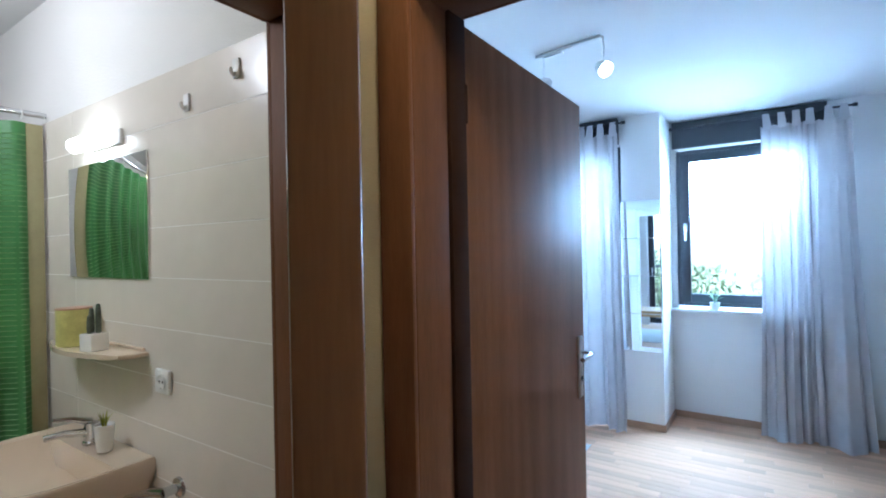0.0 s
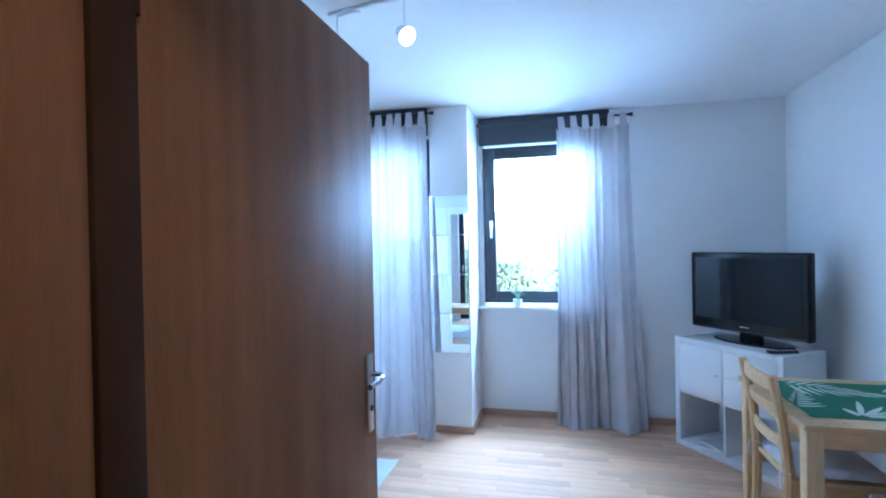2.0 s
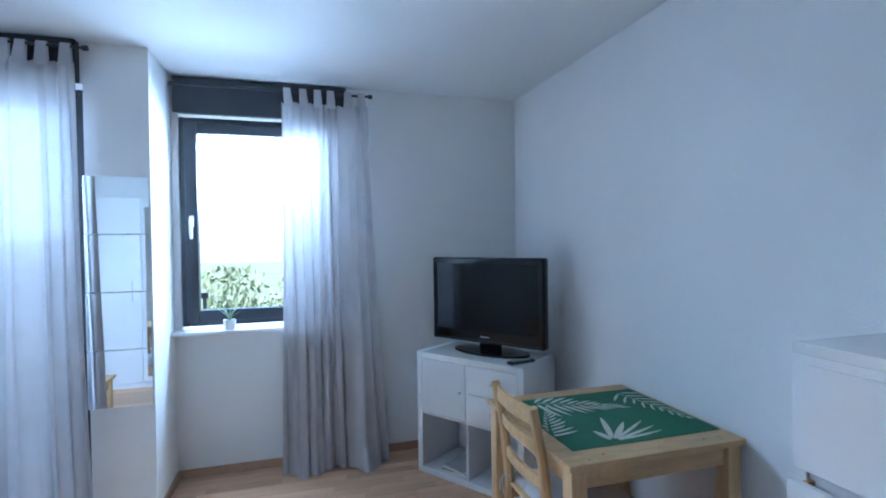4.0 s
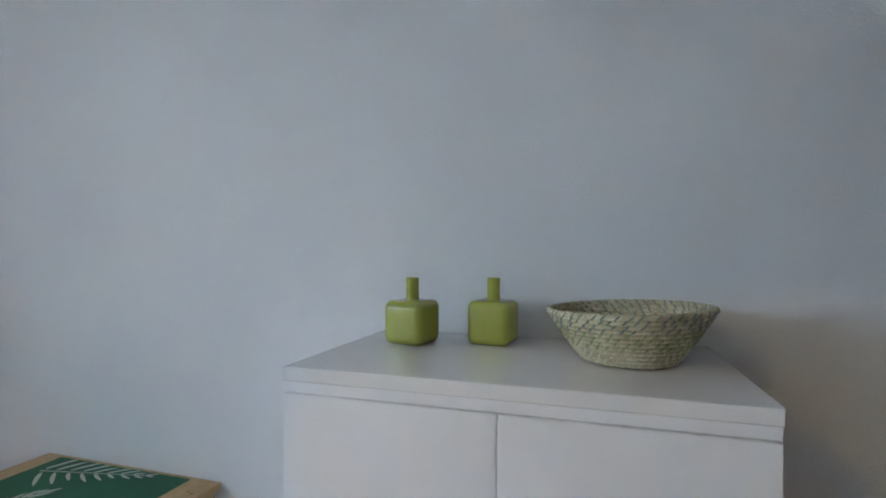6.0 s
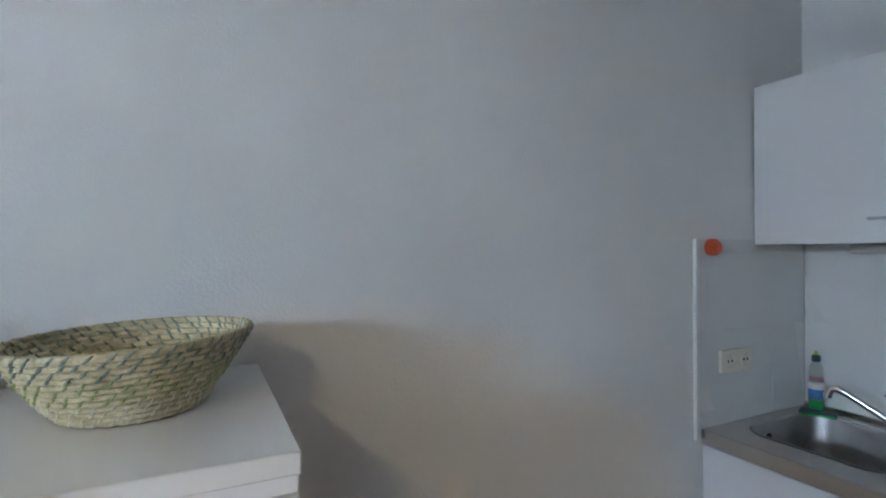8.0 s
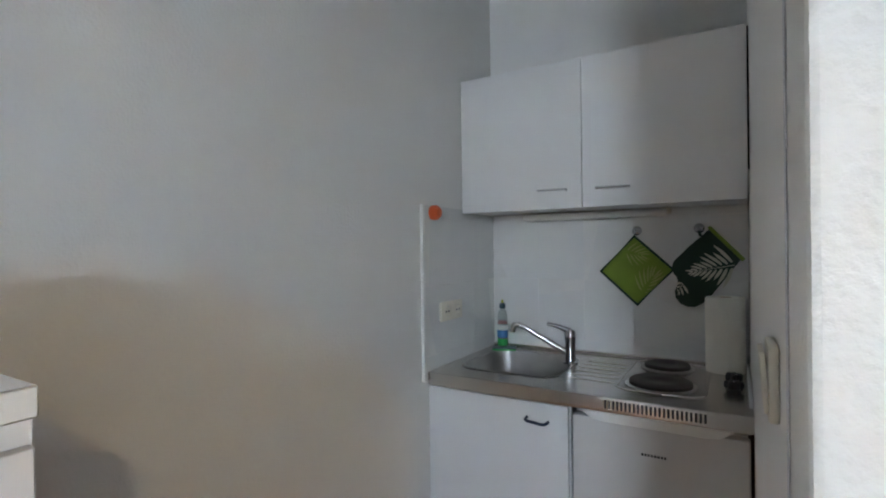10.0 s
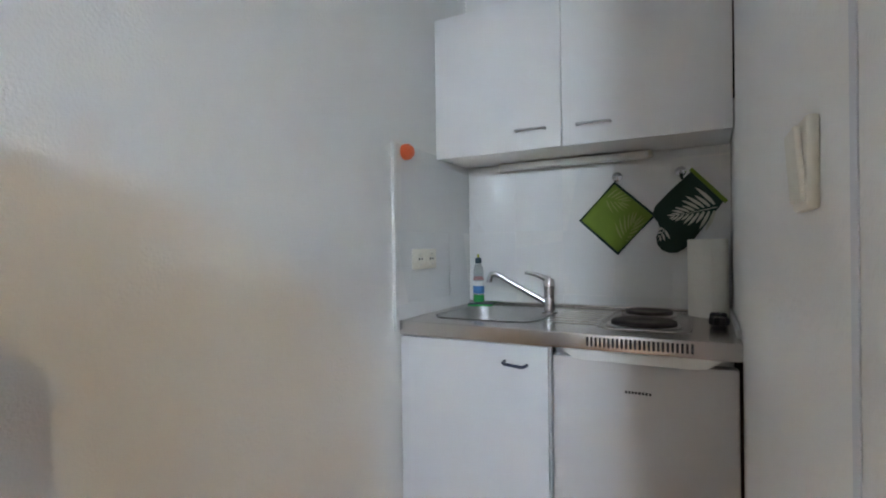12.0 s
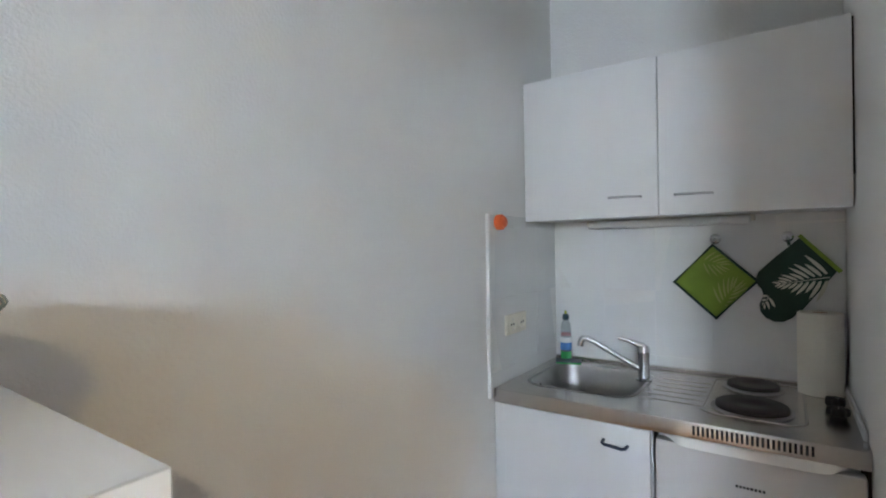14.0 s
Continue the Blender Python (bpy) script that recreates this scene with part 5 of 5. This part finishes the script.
def bath_shelf():
    s = thing("wall_shelf", "beige ceramic bathroom shelf with a curved front", "shelf", pose(-3.50, BF, 1.15))
    outline = [(-0.29, 0), (-0.285, -0.05)] + [(-0.27 + 0.54 * k / 12, -0.08 - 0.055 * math.sin(math.pi * k / 12)) for k in range(13)] + [(0.285, -0.05), (0.29, 0)]
    bm = prism(outline, 0.004, 0.02)
    edges = [e for e in bm.edges if abs(e.verts[0].co.z - e.verts[1].co.z) < 1e-5]
    bmesh.ops.bevel(bm, geom=edges, offset=0.006, segments=2, profile=0.5, affect="EDGES")
    part("plate", bm, BEIGE, s)
    part("back_rim", box(-0.27, 0.27, -0.012, 0, 0.0205, 0.03, 0.003), BEIGE, s)


bath_shelf()
YELLOWGREEN = material("yellow_green_tin", (0.60, 0.60, 0.20), 0.45, vary=0.12, scale=30, grain=0.3)
tn = thing("cotton_jar", "yellow-green cylindrical jar on the bathroom shelf", "jar", pose(-3.575, BF - 0.07, 1.1702))
part("body", lathe([(0.0, 0), (0.050, 0), (0.052, 0.003), (0.052, 0.122), (0.049, 0.122), (0.049, 0.11), (0, 0.108)], 32), YELLOWGREEN, tn)
part("rim", lathe([(0.0488, 0.1222), (0.0535, 0.1222), (0.0535, 0.127), (0.0488, 0.127)], 32), SKIRT, tn, "brown rim")
CACTUS = material("cactus_green", (0.10, 0.12, 0.085), 0.6, vary=0.3, scale=40)
cp = thing("potted_cactus", "small cactus in a white square pot on the shelf", "plant", pose(-3.392, BF - 0.08, 1.1702, 0, 0, 12))
part("pot", box(-0.029, 0.029, -0.029, 0.029, 0, 0.056, 0.004), CERAMIC, cp, "white square pot")
for x, y, h in ((-0.012, 0.0, 0.078), (0.012, 0.006, 0.092), (0.0, -0.014, 0.055)):
    part("stem", lathe([(0.006, 0.050), (0.008, 0.065), (0.008, 0.05 + h * 0.8), (0.006, 0.056 + h), (0, 0.058 + h)], 10, Matrix.Translation((x, y, 0))), CACTUS, cp, "ribbed cactus stem")


def washbasin():
    b = thing("washbasin", "beige ceramic wall-hung washbasin", "washbasin", pose(-3.48, BF, 0))
    n = 40
    half = []
    for k in range(n + 1):
        a = math.pi * k / n
        half.append((0.30 * math.cos(a), -0.14 - 0.34 * math.sin(a) ** 0.8))
    ring = [(0.30, 0.0)] + half + [(-0.30, 0.0)]
    cx, cy = 0, -0.23

    def loop(s, z, inner=False):
        pts = []
        for x, y in ring:
            yy = max(min(cy + (y - cy) * s, 0.0), -9)
            if inner:
                yy = min(yy, -0.10)
            pts.append((x * s, yy, z))
        return pts

    bm = bmesh.new()
    loops = [loop(0.55, 0.66), loop(0.8, 0.70), loop(0.96, 0.76), loop(1.0, 0.81), loop(1.0, 0.84), loop(0.985, 0.848), loop(0.90, 0.842, True), loop(0.82, 0.81, True), loop(0.62, 0.745, True), loop(0.25, 0.725, True)]
    rows = [[bm.verts.new(p) for p in l] for l in loops]
    for a, c in zip(rows, rows[1:]):
        for i in range(len(ring)):
            j = (i + 1) % len(ring)
            bm.faces.new((a[i], a[j], c[j], c[i]))
    bm.faces.new(rows[0])
    bm.faces.new(rows[-1])
    part("bowl", bm, BEIGE, b, "beige glazed bowl")
    part("pedestal", lathe([(0.0, 0), (0.11, 0), (0.09, 0.1), (0.08, 0.5), (0.11, 0.67)], 24, Matrix.Translation((0, -0.2, 0))), BEIGE, b, "beige pedestal")
    t = thing("basin_tap", "chrome single-lever basin tap", "tap", pose(-3.48, BF - 0.06, 0.8485))
    part("body", lathe([(0.026, 0), (0.026, 0.008), (0.021, 0.012), (0.021, 0.07), (0.0, 0.078)], 20), CHROME, t)
    part("spout", tube([(0, -0.01, 0.04), (-0.02, -0.07, 0.048), (-0.035, -0.12, 0.044)], [0.014, 0.012, 0.011], 12), CHROME, t)
    part("lever", tube([(0, 0, 0.072), (-0.01, -0.05, 0.092), (-0.02, -0.10, 0.10)], [0.013, 0.008, 0.006], 10), CHROME, t)


washbasin()
potted_plant(pose(-3.37, BF - 0.065, 0.8485), "small yellow-green plant in a white vase by the basin", 0.03, 0.085, 9, 0.06, LIME, 0.5, 6)
double_socket(pose(-3.15, BF, 1.055), "white single power socket on bathroom tiles", 1, PLASTICWHITE)
for x, z in ((-2.72, 1.945), (-2.96, 1.90)):
    hk = thing("wall_hook", "white plastic adhesive hook on bathroom tiles", "hook", pose(x, BF, z))
    part("base", box(-0.014, 0.014, -0.006, 0, -0.022, 0.028, 0.003), PLASTICWHITE, hk)
    part("peg", tube([(0, -0.005, -0.010), (0, -0.014, -0.016), (0, -0.019, -0.010), (0, -0.02, 0.0)], 0.005, 8), PLASTICWHITE, hk)
sv = thing("angle_valve", "chrome lever valve on the bathroom wall", "valve", pose(-3.04, BF, 0.79))
part("rosette", lathe([(0.03, 0), (0.028, 0.008), (0.014, 0.012), (0.014, 0.05), (0.0, 0.052)], 20, Matrix.Rotation(radians(90), 4, "X")), CHROME, sv)
part("lever", tube([(0, -0.045, 0.0), (-0.05, -0.06, -0.005), (-0.13, -0.09, -0.03)], [0.014, 0.011, 0.009], 10), CHROME, sv)


def shower_curtain():
    c = thing("shower_curtain", "green shower curtain with pale woven lines", "shower curtain")
    part("rail", tube([(-4.02, BF, 2.04), (-4.02, -2.6, 2.04)], 0.011, 10), CHROME, c, "chrome curtain rail")
    bm = bmesh.new()
    nx, nz = 90, 16
    g = []
    for j in range(nz + 1):
        v = j / nz
        g.append([bm.verts.new((-4.02 + 0.035 * math.sin(k / nx * 60) * (0.5 + 0.5 * v), BF - 0.06 - 1.3 * k / nx, 2.0 - 1.75 * v)) for k in range(nx + 1)])
    for a, b in zip(g, g[1:]):
        for k in range(nx):
            bm.faces.new((a[k], a[k + 1], b[k + 1], b[k]))
    cl = part("cloth", bm, SHOWER, c, "green plastic cloth")
    part("hem", box(-4.026, -4.014, BF - 0.075, BF - 0.012, 0.26, 2.0, 0.003), HEM, cl, "olive edge band")
    for r in range(76):
        z = 1.95 - 0.02 * r
        pts = []
        for k in range(0, nx + 1, 2):
            v = (2.0 - z) / 1.75
            pts.append((-4.02 + 0.035 * math.sin(k / nx * 60) * (0.5 + 0.5 * v) + 0.002, BF - 0.06 - 1.3 * k / nx, z))
        part("woven_line", tube(pts, 0.0016, 4), SHOWERPALE, cl)
    for k in range(9):
        part("ring", tube([(-4.02 + 0.016 * math.cos(a), BF - 0.08 - 0.155 * k, 2.032 + 0.018 * math.sin(a)) for a in [6.283 * q / 14 for q in range(14)]], 0.0025, 6, close=True), PLASTICWHITE, c)


shower_curtain()

# ---- outside ----
structure("ground", box(-90, 90, 3.7, 160, -4.4, -4.2), ASPHALT, "green open ground below the windows")
bal = thing("balcony", "concrete balcony with dark slatted railing", "balcony")
part("slab", box(-4.4, -2.35, 3.66, 4.9, -0.18, -0.02, 0.004), CONCRETE, bal)
part("top_rail", box(-4.4, -2.37, 4.82, 4.87, 0.98, 1.03, 0.006), ANTHRA, bal)
part("bottom_rail", box(-4.4, -2.37, 4.83, 4.86, 0.08, 0.11, 0.004), ANTHRA, bal)
for k in range(20):
    x = -4.38 + 0.104 * k
    part("baluster", box(x, x + 0.014, 4.838, 4.852, 0.11, 0.98), ANTHRA, bal)
for x in (-4.38, -3.4, -2.40):
    part("post", box(x - 0.015, x + 0.015, 4.83, 4.86, -0.02, 1.0), ANTHRA, bal)


def tree(x, y, h, seed, crown_r):
    rnd = random.Random(seed)
    t = thing("tree", "leafy green tree outside the window", "tree", pose(x, y, -4.2), "garden trees")
    bm = bmesh.new()
    add_tube(bm, [(0, 0, 0), (0.05, 0.02, h * 0.25), (-0.04, 0.05, h * 0.5), (0.02, 0, h * 0.8)], [0.2, 0.15, 0.11, 0.05], 10)
    tips = []
    for k in range(14):
        a, z = rnd.uniform(0, 6.283), h * rnd.uniform(0.35, 0.75)
        l = crown_r * rnd.uniform(0.5, 0.9)
        tip = (math.cos(a) * l, math.sin(a) * l, z + l * rnd.uniform(0.2, 0.7))
        add_tube(bm, [(0, 0, z), (tip[0] * 0.5, tip[1] * 0.5, z + (tip[2] - z) * 0.35), tip], [0.06, 0.04, 0.015], 6)
        tips.append(Vector(tip))
    part("trunk", bm, BARK, t, "branching trunk")
    verts, faces = [], []
    for k in range(1700):
        c = rnd.choice(tips) + Vector((rnd.gauss(0, 1), rnd.gauss(0, 1), rnd.gauss(0, 0.8))) * crown_r * 0.22
        if rnd.random() < 0.2:
            c = Vector((rnd.gauss(0, 0.3) * crown_r, rnd.gauss(0, 0.3) * crown_r, h * rnd.uniform(0.7, 1.0)))
        s = rnd.uniform(0.07, 0.15)
        e = Euler((rnd.uniform(0, 3.1), rnd.uniform(0, 3.1), rnd.uniform(0, 3.1))).to_matrix()
        n = len(verts)
        for q in ((-s, 0, 0), (0, -s * 0.45, 0), (s, 0, 0), (0, s * 0.45, 0.02)):
            verts.append(tuple(c + e @ Vector(q)))
        faces.append((n, n + 1, n + 2, n + 3))
    me = bpy.data.meshes.new("crown")
    me.from_pydata(verts, [], faces)
    me.materials.append(FOLIAGE)
    ob = new("crown", me)
    ob.parent = t
    tagged(ob, "loose green leaves", kind="stuff")


for k, (x, y, h, r) in enumerate(((-3.4, 15, 5.0, 1.3), (-1.0, 18, 5.4, 1.5), (1.6, 16, 4.9, 1.3), (-6.2, 19, 5.6, 1.6), (4.5, 22, 5.8, 1.7), (-9.5, 24, 6.0, 1.8))):
    tree(x, y, h, 20 + k, r)


# ---- floor planks ----
PLANKS = {}


def plank_mesh(length, width):
    key = (round(length, 3), width)
    if key not in PLANKS:
        PLANKS[key] = finish(box(0, length - 0.0008, 0, width - 0.0008, -0.012, 0.0, 0.0006, 1), LAMINATE, "plank", smooth=False)
    return PLANKS[key]


def lay_planks(name, x0, x1, y0, rows, width, length, seed):
    rnd = random.Random(seed)
    for r in range(rows):
        y = y0 + width * r
        x = x0 - rnd.choice((0.0, 0.1, 0.2, 0.3, 0.4, 0.5, 0.6)) * length
        while x < x1 - 0.02:
            a, b = max(x, x0), min(x + length, x1)
            if b - a > 0.02:
                ob = new(name, plank_mesh(b - a, width))
                ob.location = (a, y, 0)
                ob.parent = floor
            x += length


lay_planks("strip", -2.9, 0.0, 1.022, 36, 0.0647, 0.43, 5)
lay_planks("plank", -4.15, -2.9, 1.022, 12, 0.1941, 1.29, 6)
lay_planks("plank", -4.15, 0.0, -1.8898, 15, 0.1941, 1.29, 7)
